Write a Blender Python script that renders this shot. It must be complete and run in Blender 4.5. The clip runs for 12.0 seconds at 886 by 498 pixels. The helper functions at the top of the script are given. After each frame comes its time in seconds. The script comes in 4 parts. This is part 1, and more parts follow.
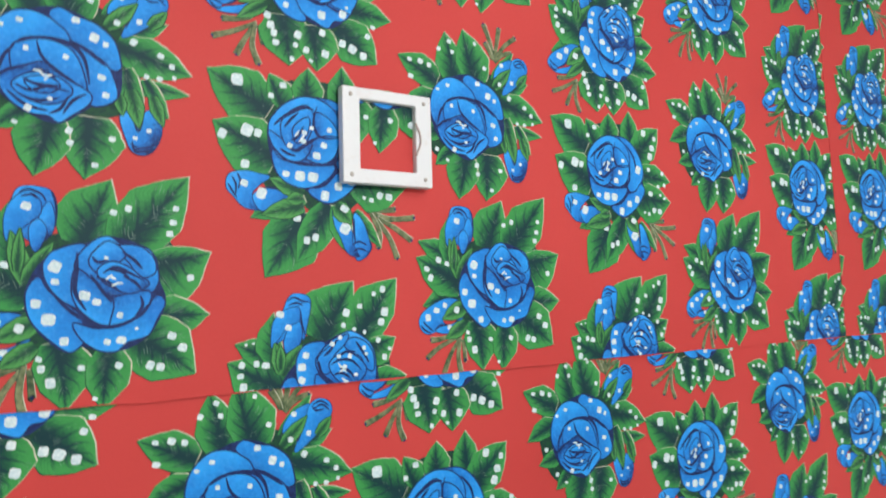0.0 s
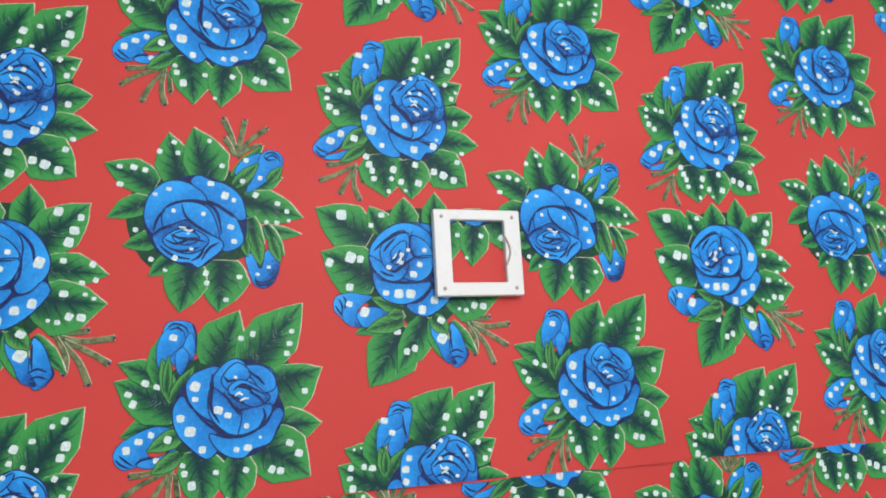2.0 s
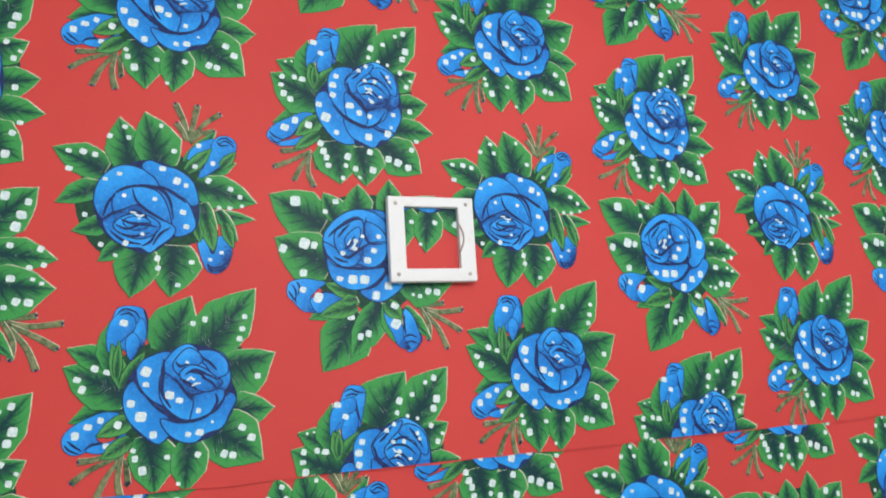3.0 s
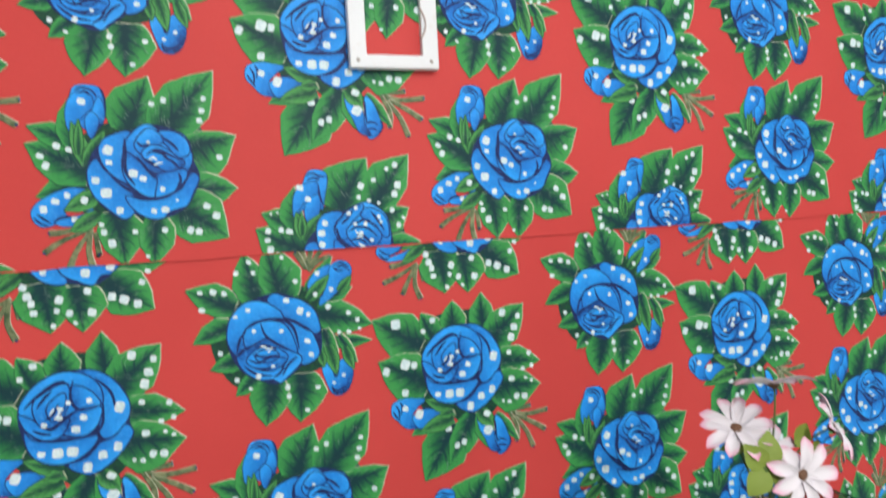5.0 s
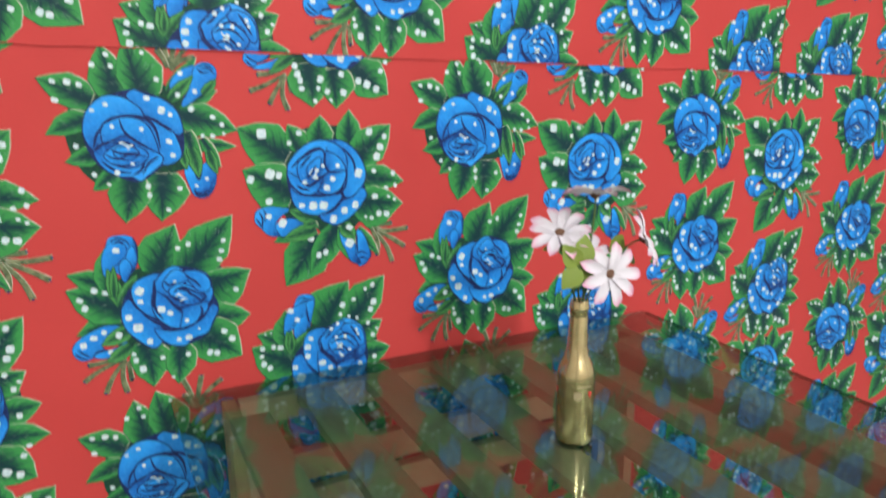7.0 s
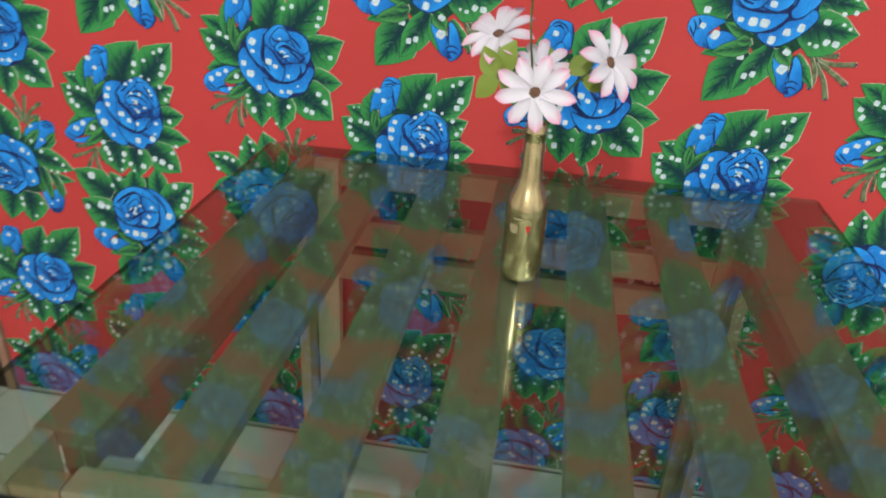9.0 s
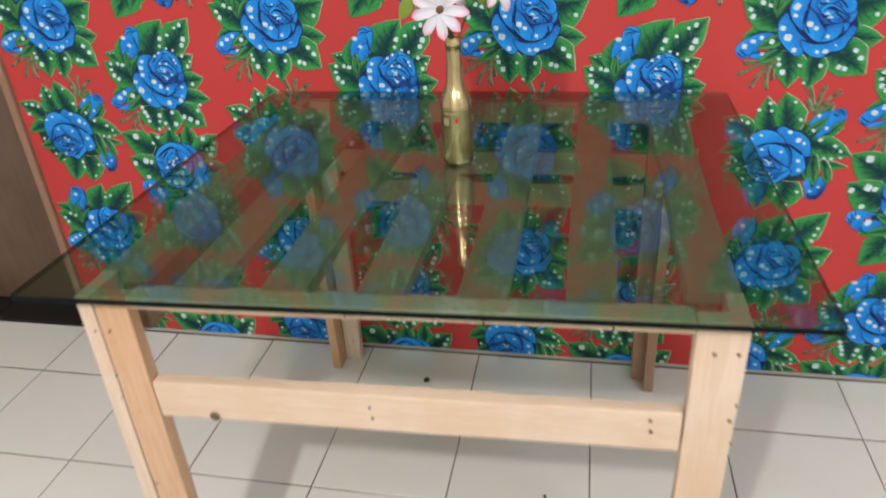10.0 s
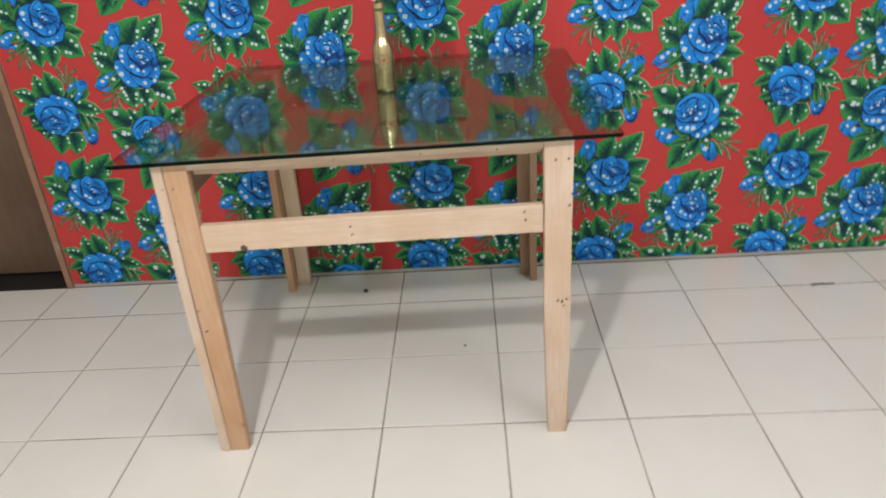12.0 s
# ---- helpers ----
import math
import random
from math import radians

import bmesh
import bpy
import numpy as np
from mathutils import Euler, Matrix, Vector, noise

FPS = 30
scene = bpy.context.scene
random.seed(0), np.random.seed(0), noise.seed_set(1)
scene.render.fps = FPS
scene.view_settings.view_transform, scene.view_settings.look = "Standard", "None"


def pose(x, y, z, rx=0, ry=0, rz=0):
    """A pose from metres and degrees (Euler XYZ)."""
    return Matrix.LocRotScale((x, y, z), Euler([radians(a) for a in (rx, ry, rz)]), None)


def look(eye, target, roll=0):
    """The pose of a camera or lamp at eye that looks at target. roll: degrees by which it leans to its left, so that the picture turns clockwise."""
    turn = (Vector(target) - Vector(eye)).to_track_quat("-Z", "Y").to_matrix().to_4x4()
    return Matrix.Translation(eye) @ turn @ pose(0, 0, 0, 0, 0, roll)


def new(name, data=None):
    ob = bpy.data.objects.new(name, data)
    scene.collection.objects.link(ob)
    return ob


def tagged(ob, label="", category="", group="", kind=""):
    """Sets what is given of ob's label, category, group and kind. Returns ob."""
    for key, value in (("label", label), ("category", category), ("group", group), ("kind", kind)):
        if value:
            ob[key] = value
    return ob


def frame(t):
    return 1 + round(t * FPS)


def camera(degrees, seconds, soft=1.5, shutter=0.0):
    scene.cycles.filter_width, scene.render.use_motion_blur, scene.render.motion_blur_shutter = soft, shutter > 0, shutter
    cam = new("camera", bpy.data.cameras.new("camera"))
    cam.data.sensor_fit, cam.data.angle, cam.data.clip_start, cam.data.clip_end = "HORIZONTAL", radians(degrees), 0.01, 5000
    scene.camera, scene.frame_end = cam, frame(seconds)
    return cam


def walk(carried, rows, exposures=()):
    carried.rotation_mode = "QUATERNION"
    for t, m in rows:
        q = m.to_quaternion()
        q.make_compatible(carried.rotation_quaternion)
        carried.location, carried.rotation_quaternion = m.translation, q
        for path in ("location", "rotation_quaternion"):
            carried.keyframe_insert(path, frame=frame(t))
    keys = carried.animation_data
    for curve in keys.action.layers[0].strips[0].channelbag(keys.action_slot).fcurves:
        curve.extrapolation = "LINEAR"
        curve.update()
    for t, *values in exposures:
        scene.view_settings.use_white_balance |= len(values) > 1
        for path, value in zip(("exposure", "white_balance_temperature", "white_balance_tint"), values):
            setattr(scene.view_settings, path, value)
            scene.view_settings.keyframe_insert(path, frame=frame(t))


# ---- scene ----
cam = camera(63.6, 12.0, soft=1.8, shutter=0.5)
PATH = [
    (0, (-1.329, -0.912, 1.394), (-0.269, 0.779, 1.525), -3.0),
    (0.5, (-1.283, -0.953, 1.408), (-0.29, 0.773, 1.598), -6.1),
    (1, (-1.245, -0.983, 1.395), (-0.248, 0.737, 1.614), -6.6),
    (1.5, (-1.239, -1.01, 1.398), (-0.52, 0.83, 1.713), -6.3),
    (2, (-1.236, -1.048, 1.423), (-0.643, 0.825, 1.799), -4.7),
    (2.5, (-1.226, -1.064, 1.421), (-0.562, 0.782, 1.814), -5.3),
    (2.7, (-1.225, -1.061, 1.415), (-0.55, 0.782, 1.8), -5.0),
    (4.3, (-1.179, -1.095, 1.363), (-0.505, 0.784, 1.488), -6.1),
    (4.5, (-1.182, -1.095, 1.348), (-0.518, 0.789, 1.436), -5.7),
    (5, (-1.178, -1.092, 1.319), (-0.516, 0.793, 1.231), -4.7),
    (5.5, (-1.167, -1.099, 1.287), (-0.44, 0.751, 1.066), -3.1),
    (6, (-1.165, -1.116, 1.264), (-0.382, 0.702, 0.973), -2.6),
    (6.5, (-1.158, -1.15, 1.253), (-0.329, 0.647, 0.963), -0.5),
    (7, (-1.149, -1.166, 1.245), (-0.269, 0.567, 0.776), 0.0),
    (7.5, (-1.046, -1.201, 1.232), (-0.381, 0.573, 0.591), 0.1),
    (7.7, (-0.971, -1.212, 1.22), (-0.445, 0.585, 0.514), -0.6),
    (9.3, (-0.463, -1.294, 1.203), (-0.839, 0.43, 0.261), 0.9),
    (9.5, (-0.414, -1.349, 1.212), (-0.853, 0.356, 0.262), -1.2),
    (10, (-0.342, -1.546, 1.201), (-0.718, 0.163, 0.233), -3.6),
    (10.5, (-0.282, -1.738, 1.198), (-0.663, -0.029, 0.231), -2.7),
    (11, (-0.216, -1.904, 1.193), (-0.545, -0.152, 0.286), -3.0),
    (11.5, (-0.229, -2.052, 1.175), (-0.405, -0.254, 0.315), -1.8),
    (12, (-0.354, -2.19, 1.161), (-0.441, -0.397, 0.278), -4.0),
]
EXPOSURE = 0.0
LAMP = 100.0
TUBE = 31.0
walk(cam, [(t, look(eye, target, roll)) for t, eye, target, roll in PATH], [(0.0, EXPOSURE), (4.4, EXPOSURE), (5.4, EXPOSURE + 0.12), (7.0, EXPOSURE + 0.12), (8.6, EXPOSURE), (9.5, EXPOSURE), (10.5, EXPOSURE - 0.04), (11.5, EXPOSURE - 0.08), (12.0, EXPOSURE - 0.24)])

# ---------------------------------------------------------------- world, lamp
world = bpy.data.worlds.new("room_air")
scene.world = world
world.use_nodes = True
world.node_tree.nodes["Background"].inputs[0].default_value = (0.85, 0.92, 1.0, 1)
world.node_tree.nodes["Background"].inputs[1].default_value = 0.03

bulb = bpy.data.lights.new("room_lamp", "POINT")
bulb.energy, bulb.color, bulb.shadow_soft_size = LAMP, (1.0, 0.985, 0.965), 0.04
new("room_lamp", bulb).matrix_world = pose(-0.75, -2.29, 2.09)


tube_light = bpy.data.lights.new("ceiling_tube", "AREA")
tube_light.shape, tube_light.size, tube_light.size_y, tube_light.energy, tube_light.color = "RECTANGLE", 1.2, 0.12, TUBE, (0.93, 0.97, 1.0)
new("ceiling_tube", tube_light).matrix_world = pose(1.30, -2.45, 2.64, 0, 0, 42)


# ---------------------------------------------------------------- materials
class Nodes:
    """A small helper that adds shader nodes and joins them."""

    def __init__(self, name):
        self.mat = bpy.data.materials.new(name)
        self.mat.use_nodes = True
        self.tree = self.mat.node_tree
        self.bsdf = self.tree.nodes["Principled BSDF"]
        self.out = self.tree.nodes["Material Output"]

    def add(self, kind, **props):
        n = self.tree.nodes.new(kind)
        for k, v in props.items():
            if k == "operation":
                n.operation = v
            elif k == "data_type":
                n.data_type = v
            elif k == "blend_type":
                n.blend_type = v
            elif k == "feature":
                n.feature = v
            elif k == "wave_type":
                n.wave_type = v
            elif k == "bands_direction":
                n.bands_direction = v
        return n

    def link(self, a, b):
        self.tree.links.new(a, b)

    def put(self, socket, value):
        if isinstance(value, (int, float)):
            socket.default_value = value
        elif isinstance(value, tuple):
            socket.default_value = (*value, 1) if len(value) == 3 and len(socket.default_value) == 4 else value
        else:
            self.link(value, socket)

    def coords(self, which="Object", scale=(1, 1, 1)):
        c, m = self.add("ShaderNodeTexCoord"), self.add("ShaderNodeMapping")
        self.link(c.outputs[which], m.inputs[0])
        m.inputs["Scale"].default_value = scale
        return m.outputs[0]

    def noise(self, vec, scale, detail=4.0, rough=0.55):
        n = self.add("ShaderNodeTexNoise")
        self.link(vec, n.inputs["Vector"])
        n.inputs["Scale"].default_value, n.inputs["Detail"].default_value = scale, detail
        n.inputs["Roughness"].default_value = rough
        return n.outputs["Fac"]

    def math(self, op, a, b=0.0, c=None):
        n = self.add("ShaderNodeMath", operation=op)
        self.put(n.inputs[0], a)
        self.put(n.inputs[1], b)
        if c is not None:
            self.put(n.inputs[2], c)
        return n.outputs[0]

    def step(self, value, lo, hi, a=0.0, b=1.0):
        n = self.add("ShaderNodeMapRange")
        self.put(n.inputs["Value"], value)
        for key, v in (("From Min", lo), ("From Max", hi), ("To Min", a), ("To Max", b)):
            n.inputs[key].default_value = v
        return n.outputs[0]

    def mix(self, fac, a, b, blend="MIX"):
        n = self.add("ShaderNodeMix", data_type="RGBA", blend_type=blend)
        self.put(n.inputs[0], fac)
        self.put(n.inputs[6], a)
        self.put(n.inputs[7], b)
        return n.outputs[2]

    def bump(self, height, strength, distance=0.002):
        n = self.add("ShaderNodeBump")
        n.inputs["Strength"].default_value, n.inputs["Distance"].default_value = strength, distance
        self.link(height, n.inputs["Height"])
        self.link(n.outputs[0], self.bsdf.inputs["Normal"])

    def surface(self, color, rough=0.5, metal=0.0, spec=0.5):
        self.put(self.bsdf.inputs["Base Color"], color)
        self.put(self.bsdf.inputs["Roughness"], rough)
        self.bsdf.inputs["Metallic"].default_value = metal
        self.bsdf.inputs["Specular IOR Level"].default_value = spec
        return self.mat


def cloth_red():
    n = Nodes("red_printed_cloth")
    v = n.coords()
    big, fine = n.noise(v, 2.2, 3), n.noise(v, 420, 2)
    col = n.mix(n.step(big, 0.35, 0.65), (0.500, 0.049, 0.047), (0.550, 0.059, 0.056))
    col = n.mix(n.step(fine, 0.3, 0.7, 0.0, 0.18), col, (0.46, 0.042, 0.040))
    n.bump(n.math("ADD", n.math("MULTIPLY", big, 3.0), n.math("MULTIPLY", fine, 0.08)), 0.25, 0.004)
    return n.surface(col, n.step(fine, 0, 1, 0.52, 0.70), 0, 0.2)


def print_leaf(name, light, mid, dark):
    """Printed leaf: UV x runs from base to tip, UV y from -1 to 1 across it."""
    n = Nodes(name)
    c, s = n.add("ShaderNodeTexCoord"), n.add("ShaderNodeSeparateXYZ")
    n.link(c.outputs["UV"], s.inputs[0])
    u, v = s.outputs[0], n.math("ABSOLUTE", s.outputs[1])
    brush = n.noise(n.coords("Object", (1, 1, 1)), 330, 3, 0.7)
    patch = n.noise(n.coords("Object", (1, 1, 1)), 40, 2)
    slant = n.math("SUBTRACT", u, n.math("MULTIPLY", v, 0.34))
    slant = n.math("ADD", slant, n.math("MULTIPLY", n.math("SUBTRACT", patch, 0.5), 0.16))
    wave = n.math("SINE", n.math("MULTIPLY", slant, 31.0))
    fine = n.math("SINE", n.math("MULTIPLY", slant, 113.0))
    out = n.step(n.math("ADD", v, n.math("MULTIPLY", n.math("SUBTRACT", brush, 0.5), 0.5)), 0.25, 0.92, 1.0, 0.0)
    vein = n.math("MULTIPLY", n.step(wave, 0.55, 0.95), out)
    # dark at the foot and beside the rib
    core = n.math("ADD", n.math("MULTIPLY", v, 0.75), n.math("MULTIPLY", u, 0.50))
    core = n.math("ADD", core, n.math("MULTIPLY", n.math("SUBTRACT", brush, 0.5), 0.40))
    core = n.math("ADD", core, n.math("MULTIPLY", n.math("SUBTRACT", patch, 0.5), 0.55))
    rib = n.step(n.math("ADD", v, n.math("MULTIPLY", brush, 0.10)), 0.07, 0.20, 1.0, 0.0)
    col = n.mix(n.step(core, 0.30, 0.85), mid, light)
    col = n.mix(n.math("MULTIPLY", n.step(fine, 0.1, 0.9), n.step(patch, 0.40, 0.62, 0.0, 0.42)), col, mid)
    col = n.mix(n.step(core, 0.20, 0.70, 0.97, 0.0), col, dark)
    col = n.mix(n.math("MULTIPLY", rib, n.step(u, 0.72, 0.97, 0.88, 0.0)), col, dark)
    col = n.mix(n.math("MULTIPLY", vein, n.step(u, 0.5, 0.95, 0.92, 0.35)), col, dark)
    pale = n.math("MULTIPLY", n.step(fine, 0.80, 1.0), n.step(n.noise(n.coords("Object", (1, 1, 1)), 75, 2), 0.56, 0.66))
    col = n.mix(n.math("MULTIPLY", pale, 0.5), col, (0.34, 0.48, 0.38))
    return n.surface(col, 0.55, 0, 0.2)


def print_petal():
    """Printed petal: UV x from -1 to 1 along it, UV y the way out from its middle."""
    n = Nodes("blue_print_petal")
    c, s = n.add("ShaderNodeTexCoord"), n.add("ShaderNodeSeparateXYZ")
    n.link(c.outputs["UV"], s.inputs[0])
    brush = n.noise(n.coords("Object", (1, 1, 1)), 260, 3, 0.65)
    soft = n.noise(n.coords("Object", (1, 1, 1)), 34, 3)
    side = n.math("ADD", s.outputs[0], n.math("MULTIPLY", n.math("SUBTRACT", brush, 0.5), 0.9))
    side = n.math("ADD", side, n.math("MULTIPLY", n.math("SUBTRACT", soft, 0.5), 1.1))
    col = n.mix(n.step(soft, 0.35, 0.65), (0.010, 0.205, 0.66), (0.020, 0.335, 0.87))
    col = n.mix(n.step(side, -0.85, -0.30, 0.45, 0.0), col, (0.060, 0.410, 0.93))
    col = n.mix(n.step(side, -0.30, 0.50, 0.0, 0.74), col, (0.006, 0.100, 0.43))
    col = n.mix(n.step(side, 0.36, 0.84, 0.0, 0.96), col, (0.005, 0.020, 0.12))
    streak = n.noise(n.coords("Object", (1, 1, 1)), 150, 2, 0.5)
    col = n.mix(n.step(streak, 0.54, 0.72, 0.0, 0.24), col, (0.09, 0.42, 0.90))
    return n.surface(col, 0.55, 0, 0.2)


def plain_print(name, a, b, scale=160.0):
    n = Nodes(name)
    k = n.noise(n.coords(), scale, 3, 0.7)
    return n.surface(n.mix(n.step(k, 0.35, 0.65), a, b), 0.55, 0, 0.2)


def pine(name, tint, axis, seed=0.0):
    """Raw softwood: long grain along one axis, knots, a little dirt."""
    n = Nodes(name)
    stretch = [22.0, 22.0, 22.0]
    stretch[axis] = 1.3
    v = n.coords("Object", tuple(stretch))
    info = n.add("ShaderNodeObjectInfo")
    shift = n.add("ShaderNodeVectorMath", operation="ADD")
    n.link(v, shift.inputs[0])
    n.link(n.math("MULTIPLY", info.outputs["Random"], 40.0), shift.inputs[1])
    g = n.noise(shift.outputs[0], 2.6, 6, 0.6)
    rings = n.math("SINE", n.math("MULTIPLY", g, 38.0))
    blotch = n.noise(n.coords("Object", (1, 1, 1)), 9, 3)
    spots = n.noise(n.coords("Object", (1, 1, 1)), 34, 2)
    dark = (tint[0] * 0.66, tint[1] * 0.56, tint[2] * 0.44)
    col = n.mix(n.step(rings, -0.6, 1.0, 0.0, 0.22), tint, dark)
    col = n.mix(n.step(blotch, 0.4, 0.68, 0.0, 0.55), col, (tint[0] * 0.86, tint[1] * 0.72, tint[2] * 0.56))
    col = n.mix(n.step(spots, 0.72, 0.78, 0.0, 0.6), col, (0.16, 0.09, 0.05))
    n.bump(g, 0.35, 0.002)
    return n.surface(col, n.step(g, 0.3, 0.7, 0.5, 0.68), 0, 0.35)


def tile_glaze():
    n = Nodes("cream_floor_tile")
    v = n.coords("Object", (1, 1, 1))
    info = n.add("ShaderNodeObjectInfo")
    r = info.outputs["Random"]
    shift = n.add("ShaderNodeVectorMath", operation="ADD")
    n.link(v, shift.inputs[0])
    n.link(n.math("MULTIPLY", r, 60.0), shift.inputs[1])
    cloud = n.noise(shift.outputs[0], 6, 2)
    dirt = n.noise(shift.outputs[0], 60, 5, 0.7)
    col = n.mix(n.step(cloud, 0.35, 0.68), (0.795, 0.771, 0.716), (0.825, 0.802, 0.748))
    col = n.mix(n.step(r, 0.0, 1.0, 0.0, 0.25), col, (0.74, 0.73, 0.70))
    col = n.mix(n.step(dirt, 0.74, 0.86, 0.0, 0.04), col, (0.45, 0.40, 0.34))
    n.bump(cloud, 0.06, 0.002)
    return n.surface(col, 0.27, 0, 0.45)


def grout():
    n = Nodes("dirty_grout")
    k = n.noise(n.coords(), 3.5, 4)
    f = n.noise(n.coords(), 90, 3)
    col = n.mix(n.step(k, 0.38, 0.62), (0.10, 0.08, 0.07), (0.42, 0.37, 0.31))
    return n.surface(n.mix(n.step(f, 0.3, 0.7, 0, 0.4), col, (0.16, 0.13, 0.11)), 0.9)


def painted(name, color, grime=(0.45, 0.42, 0.38), rough=0.55, scale=30.0):
    n = Nodes(name)
    v = n.coords()
    a, b = n.noise(v, scale, 5, 0.65), n.noise(v, scale * 9, 3)
    col = n.mix(n.step(a, 0.55, 0.75, 0.0, 0.4), color, grime)
    n.bump(n.math("ADD", a, n.math("MULTIPLY", b, 0.3)), 0.3, 0.001)
    return n.surface(col, n.step(b, 0.2, 0.8, rough - 0.08, rough + 0.12), 0, 0.4)


def door_wood():
    n = Nodes("brown_door_wood")
    v = n.coords("Object", (9, 9, 0.7))
    g, big = n.noise(v, 4, 6, 0.6), n.noise(n.coords(), 2.6, 4)
    col = n.mix(n.step(g, 0.3, 0.7), (0.100, 0.058, 0.036), (0.145, 0.087, 0.054))
    col = n.mix(n.step(big, 0.45, 0.7, 0.0, 0.5), col, (0.19, 0.135, 0.095))
    n.bump(g, 0.2, 0.001)
    return n.surface(col, 0.45, 0, 0.4)


def smoked_glass(name, tint):
    n = Nodes(name)
    for node in list(n.tree.nodes):
        if node != n.out:
            n.tree.nodes.remove(node)
    clear, gloss = n.add("ShaderNodeBsdfTransparent"), n.add("ShaderNodeBsdfGlossy")
    clear.inputs[0].default_value = tint
    smear = n.noise(n.coords(), 14, 4)
    n.link(n.step(smear, 0.3, 0.8, 0.012, 0.05), gloss.inputs["Roughness"])
    gloss.inputs["Color"].default_value = (0.95, 1.0, 0.97, 1)
    fres, m = n.add("ShaderNodeLayerWeight"), n.add("ShaderNodeMixShader")
    fres.inputs[0].default_value = 0.5
    n.link(n.math("MULTIPLY_ADD", n.math("POWER", fres.outputs["Facing"], 5.0), 0.93, 0.07), m.inputs[0])
    n.link(clear.outputs[0], m.inputs[1])
    n.link(gloss.outputs[0], m.inputs[2])
    n.link(m.outputs[0], n.out.inputs[0])
    return n.mat


def gold_paint():
    n = Nodes("gold_sprayed_glass")
    v = n.coords()
    a, b = n.noise(v, 70, 4), n.noise(v, 500, 2)
    col = n.mix(n.step(a, 0.3, 0.7), (0.68, 0.55, 0.28), (0.82, 0.70, 0.40))
    n.bump(n.math("ADD", a, n.math("MULTIPLY", b, 0.4)), 0.12, 0.001)
    return n.surface(col, n.step(b, 0.2, 0.8, 0.15, 0.25), 1.0, 0.5)


def silk_petal():
    """Artificial petal: white, pink towards its tip (UV x from base to tip)."""
    n = Nodes("white_pink_silk")
    c, s = n.add("ShaderNodeTexCoord"), n.add("ShaderNodeSeparateXYZ")
    n.link(c.outputs["UV"], s.inputs[0])
    k = n.noise(n.coords(), 90, 3)
    edge = n.math("ADD", n.math("POWER", s.outputs[0], 2.0), n.math("MULTIPLY", n.math("ABSOLUTE", s.outputs[1]), 0.35))
    edge = n.math("ADD", edge, n.math("MULTIPLY", n.math("SUBTRACT", k, 0.5), 0.5))
    col = n.mix(n.step(edge, 0.52, 1.12, 0.0, 0.85), (0.61, 0.585, 0.635), (0.61, 0.23, 0.37))
    n.surface(col, 0.65, 0, 0.3)
    n.bsdf.inputs["Subsurface Weight"].default_value = 0.0
    return n.mat


RED = cloth_red()
LEAF = print_leaf("green_print_leaf", (0.044, 0.285, 0.072), (0.017, 0.165, 0.050), (0.004, 0.036, 0.046))
SEPAL = print_leaf("pale_green_print_sepal", (0.075, 0.300, 0.080), (0.035, 0.210, 0.055), (0.008, 0.060, 0.040))
PETAL = print_petal()
NAVY = plain_print("navy_print_outline", (0.006, 0.014, 0.075), (0.012, 0.032, 0.14))
SHADE = plain_print("dark_green_print", (0.006, 0.035, 0.035), (0.010, 0.075, 0.030))
DOT = plain_print("white_print_dot", (0.42, 0.58, 0.64), (0.70, 0.79, 0.82), 240)
RIM = plain_print("pale_print_rim", (0.24, 0.34, 0.20), (0.66, 0.62, 0.54), 60)
STEM = plain_print("olive_print_stem", (0.22, 0.25, 0.13), (0.035, 0.075, 0.035), 90)
PINE_X = pine("raw_pine_lengthwise", (0.66, 0.525, 0.41), 0)
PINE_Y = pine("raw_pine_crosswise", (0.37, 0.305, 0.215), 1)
# side aprons: browner pine, the shade on their outer faces darkened into it
PINE_SIDE = pine("shaded_pine_crosswise", (0.32, 0.215, 0.145), 1)
# rear rails: the shade under the table top is put into this colour
PINE_DIM = pine("shaded_pine", (0.40, 0.27, 0.18), 0)
PINE_Z = pine("raw_pine_upright", (0.58, 0.375, 0.24), 2)
PINE_PALE = pine("pale_pine_upright", (0.66, 0.52, 0.41), 2)
# rear right leg: pine with the shadow inside its L painted in
PINE_DIM_Z = pine("shaded_pine_upright", (0.36, 0.23, 0.15), 2)
NAIL = painted("dark_nail_head", (0.10, 0.07, 0.05), (0.05, 0.03, 0.02), 0.6)
GLASS = smoked_glass("smoked_glass", (0.655, 0.755, 0.705, 1))
GLASS_SIDE = smoked_glass("smoked_glass_side", (0.22, 0.32, 0.26, 1))
GLASS_EDGE = Nodes("black_glass_edge").surface((0.004, 0.007, 0.006, 1.0), 0.35, 0.0, 0.06)
TILE = tile_glaze()
GROUT = grout()
WHITE_WOOD = painted("white_painted_wood", (0.68, 0.71, 0.75), (0.58, 0.52, 0.48), 0.5, 45)
PLASTER = painted("pale_wall_plaster", (0.52, 0.50, 0.47), (0.46, 0.43, 0.40), 0.8, 6)
CEILING_PAINT = painted("white_ceiling_paint", (0.80, 0.79, 0.77), (0.72, 0.70, 0.67), 0.85, 5)
SCREW = painted("dull_screw_steel", (0.40, 0.38, 0.36), (0.2, 0.17, 0.15), 0.4)
DOOR = door_wood()
JAMB = painted("worn_tan_jamb", (0.30, 0.17, 0.11), (0.55, 0.44, 0.35), 0.6, 22)
GRANITE = painted("black_granite", (0.012, 0.012, 0.013), (0.03, 0.03, 0.03), 0.3, 120)
GOLD = gold_paint()
RED_MARK = painted("red_label_print", (0.50, 0.025, 0.02), (0.35, 0.02, 0.02), 0.5, 200)
